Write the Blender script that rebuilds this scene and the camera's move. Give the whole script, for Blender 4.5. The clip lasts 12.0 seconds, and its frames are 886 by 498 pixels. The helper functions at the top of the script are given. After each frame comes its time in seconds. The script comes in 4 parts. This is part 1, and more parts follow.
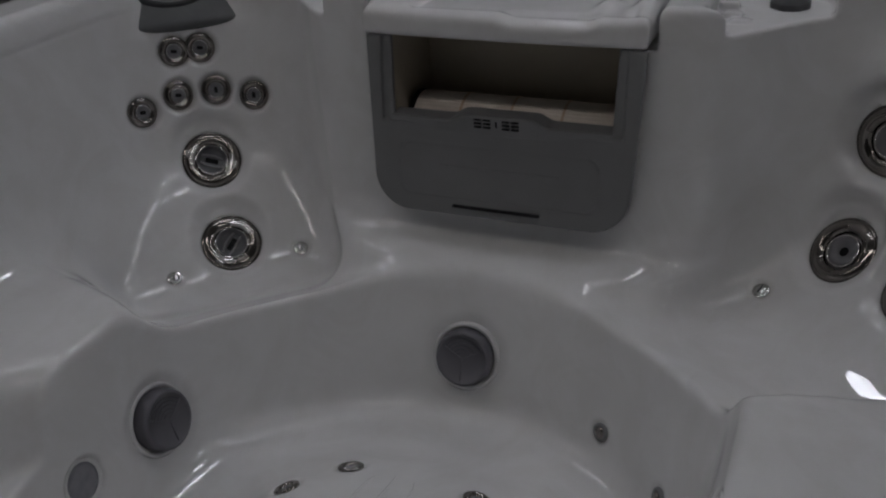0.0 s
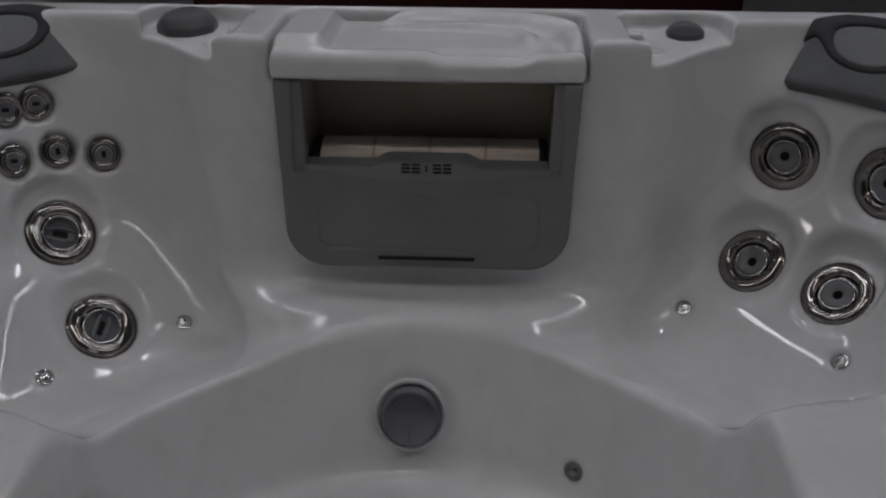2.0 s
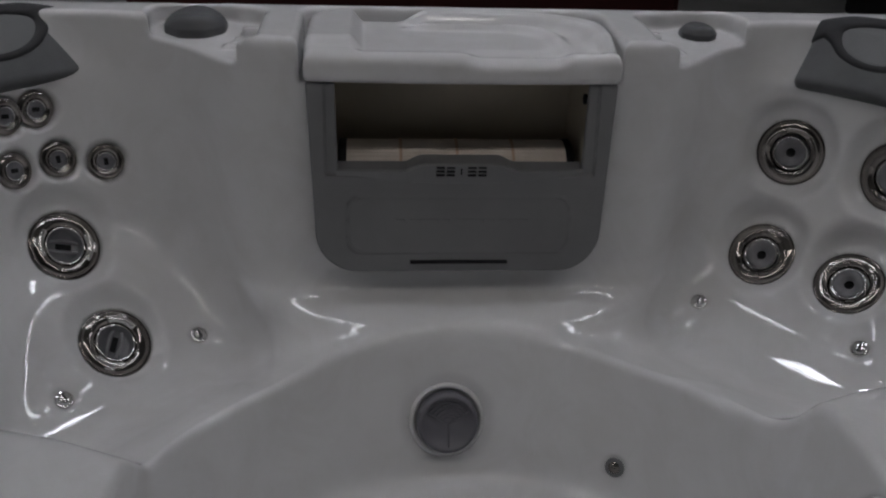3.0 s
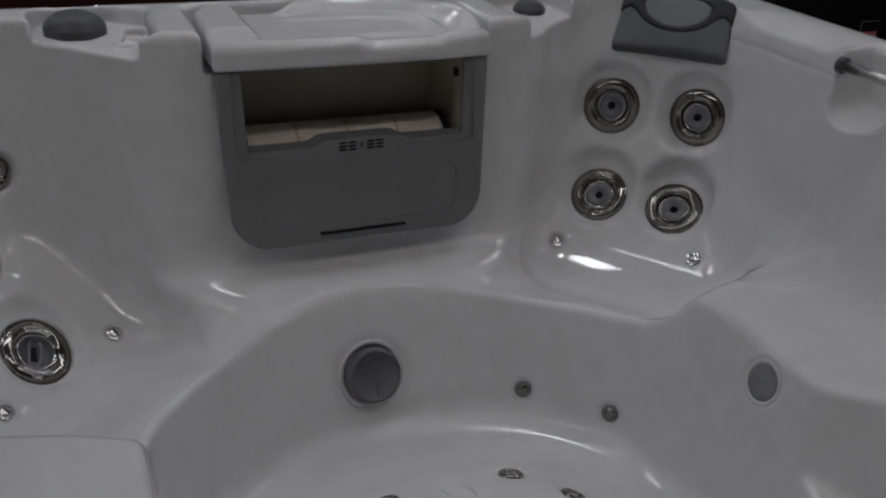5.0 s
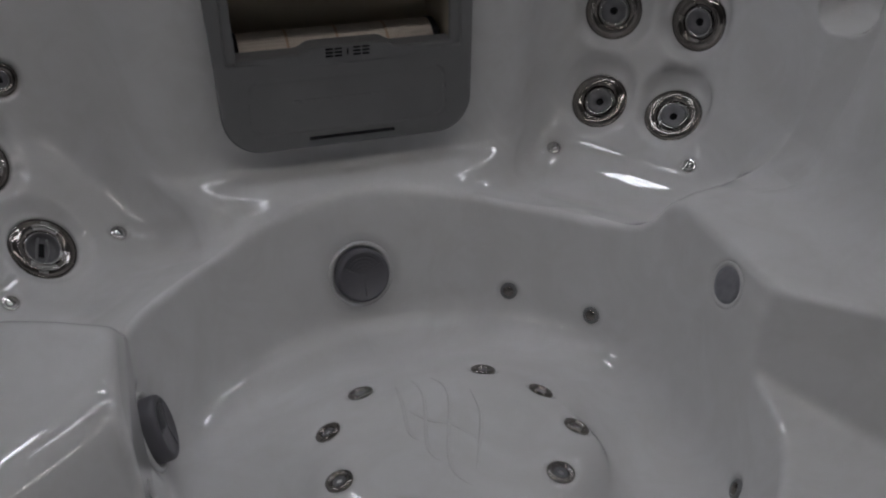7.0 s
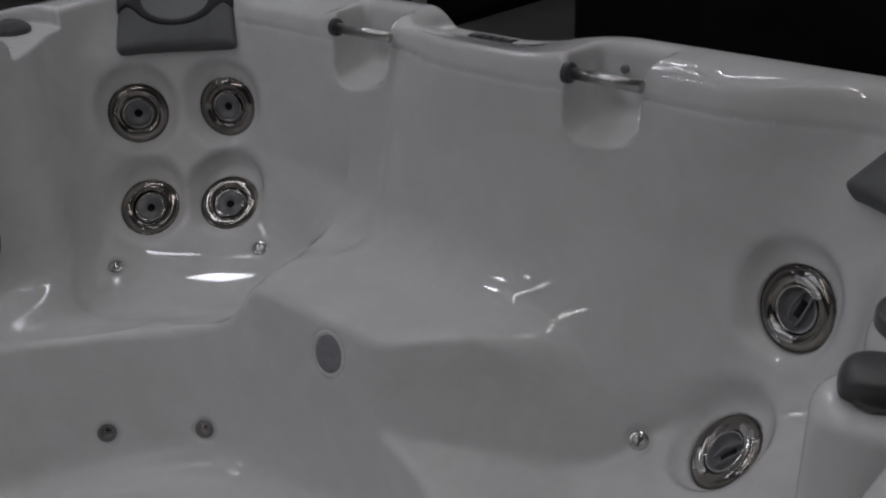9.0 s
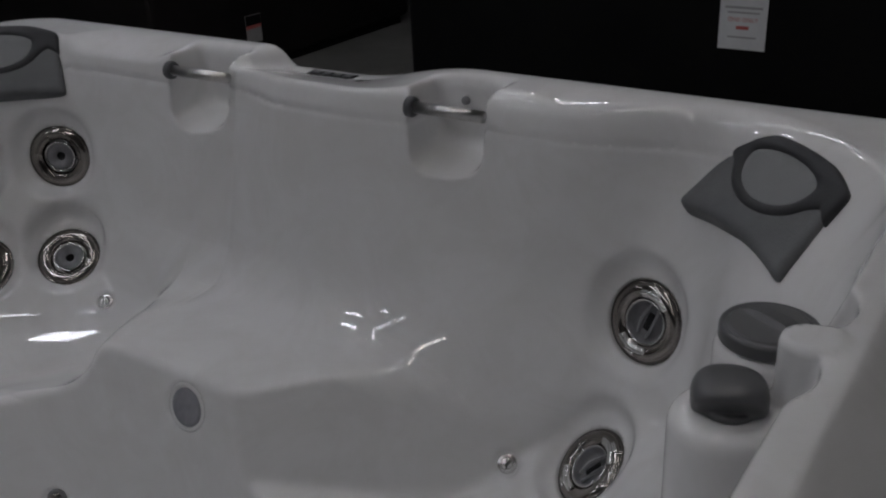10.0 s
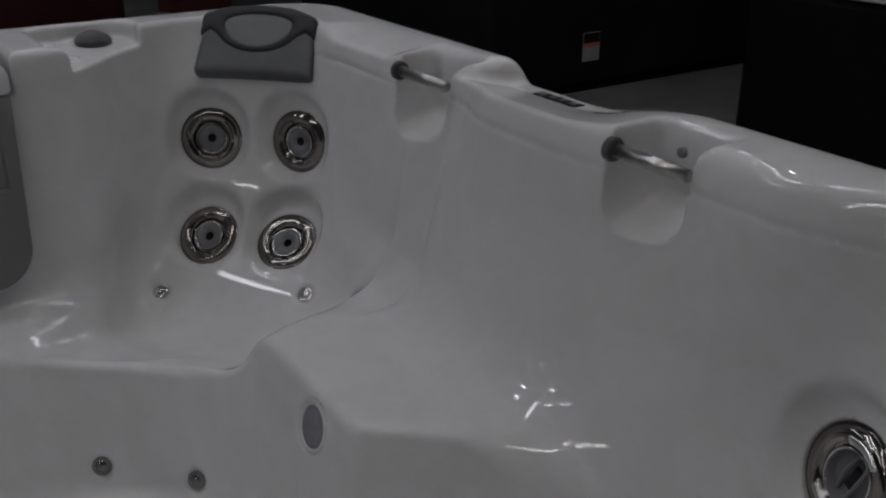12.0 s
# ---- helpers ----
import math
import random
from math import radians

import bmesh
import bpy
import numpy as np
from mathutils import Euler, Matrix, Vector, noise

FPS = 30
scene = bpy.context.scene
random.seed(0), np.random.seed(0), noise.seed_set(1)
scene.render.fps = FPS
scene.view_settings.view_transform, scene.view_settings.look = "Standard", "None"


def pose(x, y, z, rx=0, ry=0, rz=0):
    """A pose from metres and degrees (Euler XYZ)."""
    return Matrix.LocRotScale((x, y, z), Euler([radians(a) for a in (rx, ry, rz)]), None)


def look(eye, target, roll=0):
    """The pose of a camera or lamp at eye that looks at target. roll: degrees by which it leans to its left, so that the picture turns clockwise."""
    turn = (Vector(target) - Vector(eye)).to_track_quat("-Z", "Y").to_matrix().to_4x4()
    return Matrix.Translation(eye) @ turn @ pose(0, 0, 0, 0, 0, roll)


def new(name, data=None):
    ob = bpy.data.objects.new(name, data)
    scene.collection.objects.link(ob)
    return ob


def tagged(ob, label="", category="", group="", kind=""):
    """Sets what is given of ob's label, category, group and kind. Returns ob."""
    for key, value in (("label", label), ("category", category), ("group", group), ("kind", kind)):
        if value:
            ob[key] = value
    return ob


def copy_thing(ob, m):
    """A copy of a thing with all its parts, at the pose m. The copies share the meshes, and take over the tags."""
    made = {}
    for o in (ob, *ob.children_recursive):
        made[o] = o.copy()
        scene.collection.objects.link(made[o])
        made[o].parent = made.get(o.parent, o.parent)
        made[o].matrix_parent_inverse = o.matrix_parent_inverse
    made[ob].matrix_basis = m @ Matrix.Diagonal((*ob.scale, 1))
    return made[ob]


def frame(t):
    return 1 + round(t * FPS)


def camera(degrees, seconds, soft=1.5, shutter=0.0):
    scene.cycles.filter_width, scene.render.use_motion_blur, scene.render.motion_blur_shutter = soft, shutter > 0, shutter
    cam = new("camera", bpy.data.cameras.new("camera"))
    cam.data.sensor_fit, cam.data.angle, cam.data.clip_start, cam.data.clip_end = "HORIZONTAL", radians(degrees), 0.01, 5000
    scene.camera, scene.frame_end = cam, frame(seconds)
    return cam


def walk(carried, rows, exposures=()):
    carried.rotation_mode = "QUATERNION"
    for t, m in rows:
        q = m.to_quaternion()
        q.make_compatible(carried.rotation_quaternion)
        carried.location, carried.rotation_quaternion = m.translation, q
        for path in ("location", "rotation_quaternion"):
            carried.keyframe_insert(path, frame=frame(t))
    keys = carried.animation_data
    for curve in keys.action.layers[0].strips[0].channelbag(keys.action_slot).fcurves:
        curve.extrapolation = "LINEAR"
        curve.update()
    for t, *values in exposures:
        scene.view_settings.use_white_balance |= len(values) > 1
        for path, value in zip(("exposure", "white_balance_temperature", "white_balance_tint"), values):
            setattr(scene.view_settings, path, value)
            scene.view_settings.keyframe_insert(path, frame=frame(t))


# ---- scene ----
cam = camera(49.5, 12.0, 2.2)
PATH = [
    (0, (0.618, -0.933, 1.381), (-0.112, 0.68, 0.452), -3.4),
    (0.5, (0.538, -0.898, 1.383), (-0.024, 0.781, 0.452), -1.4),
    (1, (0.404, -0.951, 1.404), (0.066, 0.788, 0.477), -1.9),
    (1.5, (0.281, -0.989, 1.409), (0.022, 0.776, 0.506), -1.7),
    (2, (0.114, -0.933, 1.38), (0.024, 0.855, 0.489), 0.1),
    (2.5, (-0.047, -0.889, 1.385), (-0.131, 0.9, 0.496), 1.2),
    (3, (-0.175, -0.907, 1.389), (-0.015, 0.87, 0.486), 2.1),
    (3.2, (-0.218, -0.933, 1.382), (0.047, 0.837, 0.491), 0.7),
    (4.8, (-0.551, -0.98, 1.39), (0.135, 0.676, 0.502), 3.4),
    (5, (-0.578, -1.017, 1.391), (0.15, 0.625, 0.511), 3.0),
    (5.5, (-0.589, -1.091, 1.406), (0.147, 0.552, 0.534), 0.9),
    (6, (-0.579, -1.128, 1.415), (0.113, 0.538, 0.551), 0.5),
    (6.5, (-0.468, -1.136, 1.415), (0.14, 0.528, 0.487), 0.1),
    (6.7, (-0.436, -1.143, 1.404), (0.112, 0.512, 0.424), 0.5),
    (8.3, (-0.375, -1.12, 1.4), (0.321, 0.356, 0.242), -0.4),
    (8.5, (-0.356, -1.107, 1.382), (0.521, 0.331, 0.304), -0.8),
    (8.8, (-0.36, -1.104, 1.345), (0.802, 0.236, 0.421), -1.2),
    (9, (-0.346, -1.094, 1.358), (0.934, 0.164, 0.476), -2.8),
    (9.5, (-0.356, -1.089, 1.352), (1.114, -0.008, 0.534), -2.5),
    (10, (-0.341, -1.087, 1.371), (1.148, -0.054, 0.525), -2.8),
    (10.5, (-0.345, -1.085, 1.357), (1.14, -0.06, 0.494), -3.0),
    (11, (-0.274, -1.099, 1.351), (1.165, -0.019, 0.478), -3.3),
    (11.5, (-0.141, -1.142, 1.355), (1.012, 0.292, 0.573), -2.7),
    (12, (0.001, -1.121, 1.316), (1.007, 0.416, 0.524), 0.1),
]
walk(cam, [(t, look(eye, target, roll)) for t, eye, target, roll in PATH],
     [(0.0, -2.68), (2.0, -2.44), (5.0, -2.34), (6.5, -2.42), (8.5, -2.37), (10.2, -2.38), (12.0, -2.47)])

# ---------------------------------------------------------------- light
world = bpy.data.worlds.new("world")
scene.world = world
world.use_nodes = True
world.node_tree.nodes["Background"].inputs["Color"].default_value = (0.5, 0.55, 0.65, 1)
world.node_tree.nodes["Background"].inputs["Strength"].default_value = 0.02

ROOM = (-7.0, 8.0, -6.0, 9.0, 3.3)      # west, east, south, north, height
# roof panes (x, y) and rows of batten lights (y, tint, places along x) under the roof
ROOF_PANES = [(-2.6, 1.8), (-0.55, 1.95), (0.85, 1.75), (3.0, 1.8)]
BATTEN_ROWS = [(-0.55, "warm", (-3.3, -1.5, 0.3, 2.1)), (0.95, "cool", (-2.6, -0.8, 1.0, 2.8)), (5.4, "cool", (-2.4, -0.6, 1.2))]


# ---------------------------------------------------------------- materials
def nodes_of(name):
    m = bpy.data.materials.new(name)
    m.use_nodes = True
    t = m.node_tree
    return m, t, t.nodes["Principled BSDF"]


def link(t, a, b):
    t.links.new(a, b)


def noise_node(t, scale, detail=4.0, rough=0.55, distortion=0.0):
    n = t.nodes.new("ShaderNodeTexNoise")
    co = t.nodes.new("ShaderNodeTexCoord")
    link(t, co.outputs["Object"], n.inputs["Vector"])
    n.inputs["Scale"].default_value = scale
    n.inputs["Detail"].default_value = detail
    n.inputs["Roughness"].default_value = rough
    n.inputs["Distortion"].default_value = distortion
    return n


def ramp(t, src, a, b, lo=0.35, hi=0.65):
    r = t.nodes.new("ShaderNodeValToRGB")
    r.color_ramp.elements[0].position, r.color_ramp.elements[1].position = lo, hi
    r.color_ramp.elements[0].color, r.color_ramp.elements[1].color = (*a, 1), (*b, 1)
    link(t, src, r.inputs["Fac"])
    return r


def stuff(name, a, b, rough=0.5, metal=0.0, scale=8.0, bump=0.0, bump_scale=200.0, coat=0.0, rough_var=0.08, distortion=0.0, lo=0.35, hi=0.65, shine=0.5):
    """A surface that wanders between two colours, with fine relief and uneven gloss."""
    m, t, p = nodes_of(name)
    n = noise_node(t, scale, distortion=distortion)
    link(t, ramp(t, n.outputs["Fac"], a, b, lo, hi).outputs["Color"], p.inputs["Base Color"])
    p.inputs["Metallic"].default_value = metal
    p.inputs["Coat Weight"].default_value = coat
    p.inputs["Specular IOR Level"].default_value = shine
    p.inputs["Coat Roughness"].default_value = 0.03
    g = noise_node(t, scale * 6)
    mr = t.nodes.new("ShaderNodeMapRange")
    link(t, g.outputs["Fac"], mr.inputs["Value"])
    mr.inputs["To Min"].default_value, mr.inputs["To Max"].default_value = max(0.0, rough - rough_var), rough + rough_var
    link(t, mr.outputs["Result"], p.inputs["Roughness"])
    if bump:
        bn = noise_node(t, bump_scale, 3)
        bp = t.nodes.new("ShaderNodeBump")
        bp.inputs["Strength"].default_value, bp.inputs["Distance"].default_value = bump, 0.002
        link(t, bn.outputs["Fac"], bp.inputs["Height"])
        link(t, bp.outputs["Normal"], p.inputs["Normal"])
    return m


def acrylic_material():
    """White pearl acrylic with faint grey marbling under a clear gloss."""
    m, t, p = nodes_of("acrylic")
    big = noise_node(t, 2.2, 6, 0.6, 1.6)
    veins = noise_node(t, 5.0, 8, 0.62, 2.4)
    base = ramp(t, big.outputs["Fac"], (0.645, 0.643, 0.645), (0.69, 0.69, 0.695), 0.3, 0.7)
    vein = ramp(t, veins.outputs["Fac"], (0.955, 0.952, 0.945), (1.0, 1.0, 1.0), 0.40, 0.60)
    mix = t.nodes.new("ShaderNodeMixRGB")
    mix.blend_type = "MULTIPLY"
    mix.inputs["Fac"].default_value = 1.0
    link(t, base.outputs["Color"], mix.inputs["Color1"])
    link(t, vein.outputs["Color"], mix.inputs["Color2"])
    link(t, mix.outputs["Color"], p.inputs["Base Color"])
    p.inputs["Roughness"].default_value = 0.018
    p.inputs["Specular IOR Level"].default_value = 0.5
    p.inputs["IOR"].default_value = 1.49
    # the skin of a vacuum-formed sheet is never quite even
    bn = noise_node(t, 9, 2)
    bp = t.nodes.new("ShaderNodeBump")
    bp.inputs["Strength"].default_value, bp.inputs["Distance"].default_value = 0.06, 0.004
    link(t, bn.outputs["Fac"], bp.inputs["Height"])
    link(t, bp.outputs["Normal"], p.inputs["Normal"])
    return m


ACRYLIC = acrylic_material()
GREY = stuff("grey_plastic", (0.168, 0.169, 0.175), (0.196, 0.197, 0.203), 0.42, scale=5, bump=0.12, bump_scale=500)
GREY_DARK = stuff("dark_grey_plastic", (0.055, 0.057, 0.062), (0.075, 0.077, 0.082), 0.4, scale=6, bump=0.15, bump_scale=400)
GREY_KNOB = stuff("knob_plastic", (0.072, 0.073, 0.077), (0.092, 0.093, 0.097), 0.38, scale=6, bump=0.12, bump_scale=400)
GREY_CAP = stuff("cap_plastic", (0.085, 0.086, 0.09), (0.105, 0.106, 0.11), 0.45, scale=6, bump=0.12, bump_scale=400)
GREY_SOFT = stuff("cover_plastic", (0.115, 0.112, 0.128), (0.14, 0.137, 0.153), 0.42, scale=6, bump=0.15, bump_scale=400)
GREY_MID = stuff("nozzle_plastic", (0.13, 0.13, 0.14), (0.17, 0.17, 0.18), 0.35, scale=30)
GREY_LIGHT = stuff("rib_plastic", (0.20, 0.20, 0.21), (0.25, 0.25, 0.26), 0.35, scale=30)
RUBBER = stuff("pillow_foam", (0.10, 0.104, 0.108), (0.13, 0.133, 0.137), 0.55, scale=10, bump=0.35, bump_scale=350, shine=0.25)
RUBBER_DARK = stuff("pillow_band_foam", (0.027, 0.028, 0.031), (0.038, 0.039, 0.042), 0.5, scale=10, bump=0.3, bump_scale=350, shine=0.25)
RUBBER_LIGHT = stuff("pillow_inset_foam", (0.16, 0.165, 0.17), (0.19, 0.195, 0.2), 0.6, scale=10, bump=0.35, bump_scale=350, shine=0.25)
CHROME = stuff("chrome", (0.255, 0.235, 0.22), (0.31, 0.288, 0.27), 0.11, 1.0, scale=25, rough_var=0.02)
CHROME_DARK = stuff("smoked_chrome", (0.17, 0.157, 0.147), (0.21, 0.195, 0.182), 0.10, 1.0, scale=25, rough_var=0.03)
CHROME_BRIGHT = stuff("bright_chrome", (0.66, 0.65, 0.64), (0.74, 0.73, 0.72), 0.06, 1.0, scale=25, rough_var=0.02)
PLATE_CHROME = stuff("satin_chrome", (0.62, 0.61, 0.60), (0.70, 0.69, 0.68), 0.22, 1.0, scale=25, rough_var=0.05)
STEEL = stuff("brushed_steel", (0.46, 0.45, 0.44), (0.54, 0.53, 0.52), 0.30, 1.0, scale=60)
GRILLE = stuff("grille_plastic", (0.20, 0.20, 0.225), (0.25, 0.25, 0.275), 0.5, scale=60, bump=0.4, bump_scale=450)
# black parts, and the painted shade inside slots and nozzle holes
BLACK = stuff("black_plastic_and_hole_shade", (0.012, 0.012, 0.013), (0.02, 0.02, 0.021), 0.6, scale=20, shine=0.1)
BAY = stuff("filter_bay_plastic", (0.44, 0.39, 0.31), (0.50, 0.45, 0.36), 0.6, scale=7)
PLEAT = stuff("filter_fabric", (0.62, 0.55, 0.485), (0.72, 0.645, 0.575), 0.85, scale=20, bump=0.4, bump_scale=300)
BAND = stuff("filter_band", (0.50, 0.36, 0.26), (0.60, 0.44, 0.33), 0.8, scale=20)
CONCRETE = stuff("concrete_floor", (0.11, 0.108, 0.10), (0.17, 0.165, 0.155), 0.6, scale=1.3, bump=0.25, bump_scale=60, distortion=0.6)
CABINET_BLACK = stuff("black_cabinet", (0.003, 0.003, 0.0035), (0.006, 0.006, 0.006), 0.6, scale=3, bump=0.2, bump_scale=90, shine=0.12)
CABINET_BROWN = stuff("dark_brown_cabinet", (0.008, 0.007, 0.007), (0.013, 0.011, 0.011), 0.55, scale=3, bump=0.2, bump_scale=90, shine=0.12)
CABINET_RED = stuff("maroon_cabinet", (0.020, 0.005, 0.005), (0.032, 0.008, 0.008), 0.55, scale=3, bump=0.2, bump_scale=90, shine=0.12)
BOX_RED = stuff("dull_red_plastic", (0.07, 0.018, 0.014), (0.10, 0.026, 0.02), 0.6, scale=4, bump=0.2, bump_scale=80)
PAPER = stuff("paper", (0.62, 0.63, 0.64), (0.70, 0.71, 0.72), 0.7, scale=10)
# white paper again, darkened in its colour for the dim light at the far tub
PAPER_SHADED = stuff("shaded_paper", (0.26, 0.255, 0.25), (0.32, 0.315, 0.31), 0.8, scale=10)
INK_BLUE = stuff("blue_ink", (0.03, 0.09, 0.25), (0.04, 0.11, 0.30), 0.7, scale=40)
INK_RED = stuff("red_ink", (0.45, 0.10, 0.09), (0.52, 0.13, 0.12), 0.7, scale=40)
INK_GREY = stuff("grey_ink", (0.33, 0.33, 0.34), (0.38, 0.38, 0.39), 0.7, scale=40)
WALL_PAINT = stuff("wall_paint", (0.13, 0.13, 0.13), (0.17, 0.17, 0.17), 0.8, scale=1.5, bump=0.1, bump_scale=120)
CEIL_PAINT = stuff("ceiling_paint", (0.24, 0.24, 0.24), (0.30, 0.30, 0.297), 0.9, scale=1.0)


def glow_material(name, colour, strength):
    m, t, p = nodes_of(name)
    p.inputs["Base Color"].default_value = (0.8, 0.8, 0.8, 1)
    p.inputs["Emission Color"].default_value = (*colour, 1)
    p.inputs["Emission Strength"].default_value = strength
    return m


# ---------------------------------------------------------------- mesh tools
def add_mesh(name, me, material, parent=None, label="", m=None):
    ob = new(name, me)
    if not me.materials:
        me.materials.append(material)
    if parent is not None:
        ob.parent = parent
    if m is not None:
        ob.matrix_basis = m
    if label:
        tagged(ob, label)
    return ob


def part(name, bm, material, parent=None, label="", m=None, smooth=True):
    me = bpy.data.meshes.new(name)
    bm.to_mesh(me)
    bm.free()
    if smooth:
        me.shade_smooth()
    return add_mesh(name, me, material, parent, label, m)


def box_bm(x0, x1, y0, y1, z0, z1, bevel=0.0, segs=2):
    bm = bmesh.new()
    bmesh.ops.create_cube(bm, size=1.0)
    bmesh.ops.scale(bm, vec=(x1 - x0, y1 - y0, z1 - z0), verts=bm.verts)
    bmesh.ops.translate(bm, vec=((x0 + x1) / 2, (y0 + y1) / 2, (z0 + z1) / 2), verts=bm.verts)
    if bevel:
        bmesh.ops.bevel(bm, geom=list(bm.edges), offset=bevel, segments=segs, affect="EDGES", profile=0.6)
    return bm


def box(name, x0, x1, y0, y1, z0, z1, material, parent=None, label="", bevel=0.0, m=None):
    return part(name, box_bm(x0, x1, y0, y1, z0, z1, bevel), material, parent, label, m, smooth=False)


def lathe_bm(profile, n=32, arc=None):
    """Turns a profile of (radius, height) about z; arc: start and end angle in degrees for a piece of a ring."""
    bm = bmesh.new()
    full = arc is None
    a0, a1 = (0, 360) if full else arc
    cols = n if full else n + 1
    rings = []
    for i in range(cols):
        a = radians(a0 + (a1 - a0) * i / n)
        rings.append([bm.verts.new((r * math.cos(a), r * math.sin(a), z)) for r, z in profile])
    for i in range(n):
        p, q = rings[i], rings[(i + 1) % cols]
        for j in range(len(profile) - 1):
            bm.faces.new((p[j], q[j], q[j + 1], p[j + 1]))
    if not full:
        bm.faces.new(list(reversed(rings[0])))
        bm.faces.new(rings[-1])
    bmesh.ops.remove_doubles(bm, verts=bm.verts, dist=1e-5)
    bmesh.ops.recalc_face_normals(bm, faces=bm.faces)
    return bm


def tube_bm(points, radius, n=12, caps=True):
    bm = bmesh.new()
    pts = [Vector(p) for p in points]
    rings = []
    side = None
    for i, p in enumerate(pts):
        way = (pts[min(i + 1, len(pts) - 1)] - pts[max(i - 1, 0)]).normalized()
        ref = Vector((0, 0, 1)) if abs(way.z) < 0.9 else Vector((1, 0, 0))
        side = way.cross(ref).normalized()
        top = side.cross(way)
        r = radius[i] if isinstance(radius, (list, tuple)) else radius
        rings.append([bm.verts.new(p + r * (math.cos(2 * math.pi * k / n) * side + math.sin(2 * math.pi * k / n) * top)) for k in range(n)])
    for a, b in zip(rings, rings[1:]):
        for k in range(n):
            bm.faces.new((a[k], a[(k + 1) % n], b[(k + 1) % n], b[k]))
    if caps:
        bm.faces.new(list(reversed(rings[0])))
        bm.faces.new(rings[-1])
    bmesh.ops.recalc_face_normals(bm, faces=bm.faces)
    return bm


# ---- smooth solids: a field is negative inside the solid
def smax(a, b, k):
    h = np.clip(0.5 + 0.5 * (a - b) / k, 0, 1)
    return a * h + b * (1 - h) + k * h * (1 - h)


def smin(a, b, k):
    return -smax(-a, -b, k)


def curve_of(keys, width=0.05):
    """A smoothed line through (z, value) keys, as a function of z."""
    zs = np.arange(-0.2, 1.3, 0.004)
    vs = np.interp(zs, [k[0] for k in keys], [k[1] for k in keys])
    n = max(1, int(width / 0.004))
    kern = np.hanning(n + 2)
    pad = np.pad(vs, len(kern) // 2, mode="edge")
    vs = np.convolve(pad, kern / kern.sum(), mode="valid")[: len(zs)]
    return lambda z: np.interp(z, zs, vs).astype(np.float32)


def v_size(nx, ny, nz):
    return nx * ny * nz


def solid_mesh(name, field, low, high, step, rounds=3):
    """The skin of a field within a box, as a smooth mesh with true normals (surface nets, then drawn onto the field)."""
    axes = [np.arange(a, b + step * 0.5, step, dtype=np.float32) for a, b in zip(low, high)]
    nx, ny, nz = (len(a) for a in axes)
    gx, gy, gz = np.meshgrid(*axes, indexing="ij")
    skip = 4
    if v_size(nx, ny, nz) > 1500000:
        # far from the skin a coarse look is enough
        rough = field(gx[::skip, ::skip, ::skip], gy[::skip, ::skip, ::skip], gz[::skip, ::skip, ::skip]).astype(np.float32)
        v = rough.repeat(skip, 0).repeat(skip, 1).repeat(skip, 2)[:nx, :ny, :nz].copy()
        near = np.abs(rough) < 0.055
        near = near.repeat(skip, 0).repeat(skip, 1).repeat(skip, 2)[:nx, :ny, :nz]
        v[near] = field(gx[near], gy[near], gz[near])
    else:
        v = field(gx, gy, gz).astype(np.float32)
    del gx, gy, gz
    inside = v < 0
    total = np.zeros((nx - 1, ny - 1, nz - 1, 3), np.float32)
    count = np.zeros((nx - 1, ny - 1, nz - 1), np.float32)
    corner = [(i, j, k) for i in (0, 1) for j in (0, 1) for k in (0, 1)]

    def cut(c):
        return tuple(slice(o, o + n - 1) for o, n in zip(c, (nx, ny, nz)))

    for c in corner:
        for ax in range(3):
            if c[ax]:
                continue
            d = list(c)
            d[ax] = 1
            a, b = v[cut(c)], v[cut(d)]
            cross = inside[cut(c)] != inside[cut(d)]
            f = np.where(cross, a / np.where(cross, a - b, 1), 0)
            for n in range(3):
                total[..., n] += np.where(cross, c[n] + (f if n == ax else 0), 0)
            count += cross
    ids = np.full(count.shape, -1, np.int64)
    live = count > 0
    ids[live] = np.arange(live.sum())
    pts = total[live] / count[live][:, None]
    pts = (pts + np.argwhere(live)) * step + np.array(low)
    quads = []
    for ax in range(3):
        b, c = (ax + 1) % 3, (ax + 2) % 3
        lo_ = [slice(None)] * 3
        hi_ = [slice(None)] * 3
        lo_[ax], hi_[ax] = slice(0, -1), slice(1, None)
        s0, s1 = inside[tuple(lo_)], inside[tuple(hi_)]
        where = np.argwhere(s0 != s1)
        sizes = count.shape
        ok = (where[:, b] > 0) & (where[:, c] > 0) & (where[:, b] < sizes[b]) & (where[:, c] < sizes[c])
        where = where[ok]
        flip = s0[tuple(where.T)]

        def cell(db, dc):
            w = where.copy()
            w[:, b] -= db
            w[:, c] -= dc
            return ids[tuple(w.T)]

        q = np.stack([cell(1, 1), cell(0, 1), cell(0, 0), cell(1, 0)], 1)
        q[~flip] = q[~flip][:, ::-1]
        quads.append(q)
    quads = np.concatenate(quads)

    def slope(p):
        e = 0.0015
        g = np.stack([field(*(p + e * u).T) - field(*(p - e * u).T) for u in np.eye(3)], 1) / (2 * e)
        return g

    for _ in range(rounds):
        g = slope(pts)
        move = -(field(*pts.T) / np.maximum((g * g).sum(1), 0.05))[:, None] * g
        far = np.linalg.norm(move, axis=1, keepdims=True)
        pts = pts + move * np.minimum(1, 0.6 * step / np.maximum(far, 1e-9))
    g = slope(pts)
    normals = g / np.maximum(np.linalg.norm(g, axis=1, keepdims=True), 1e-9)
    me = bpy.data.meshes.new(name)
    me.vertices.add(len(pts))
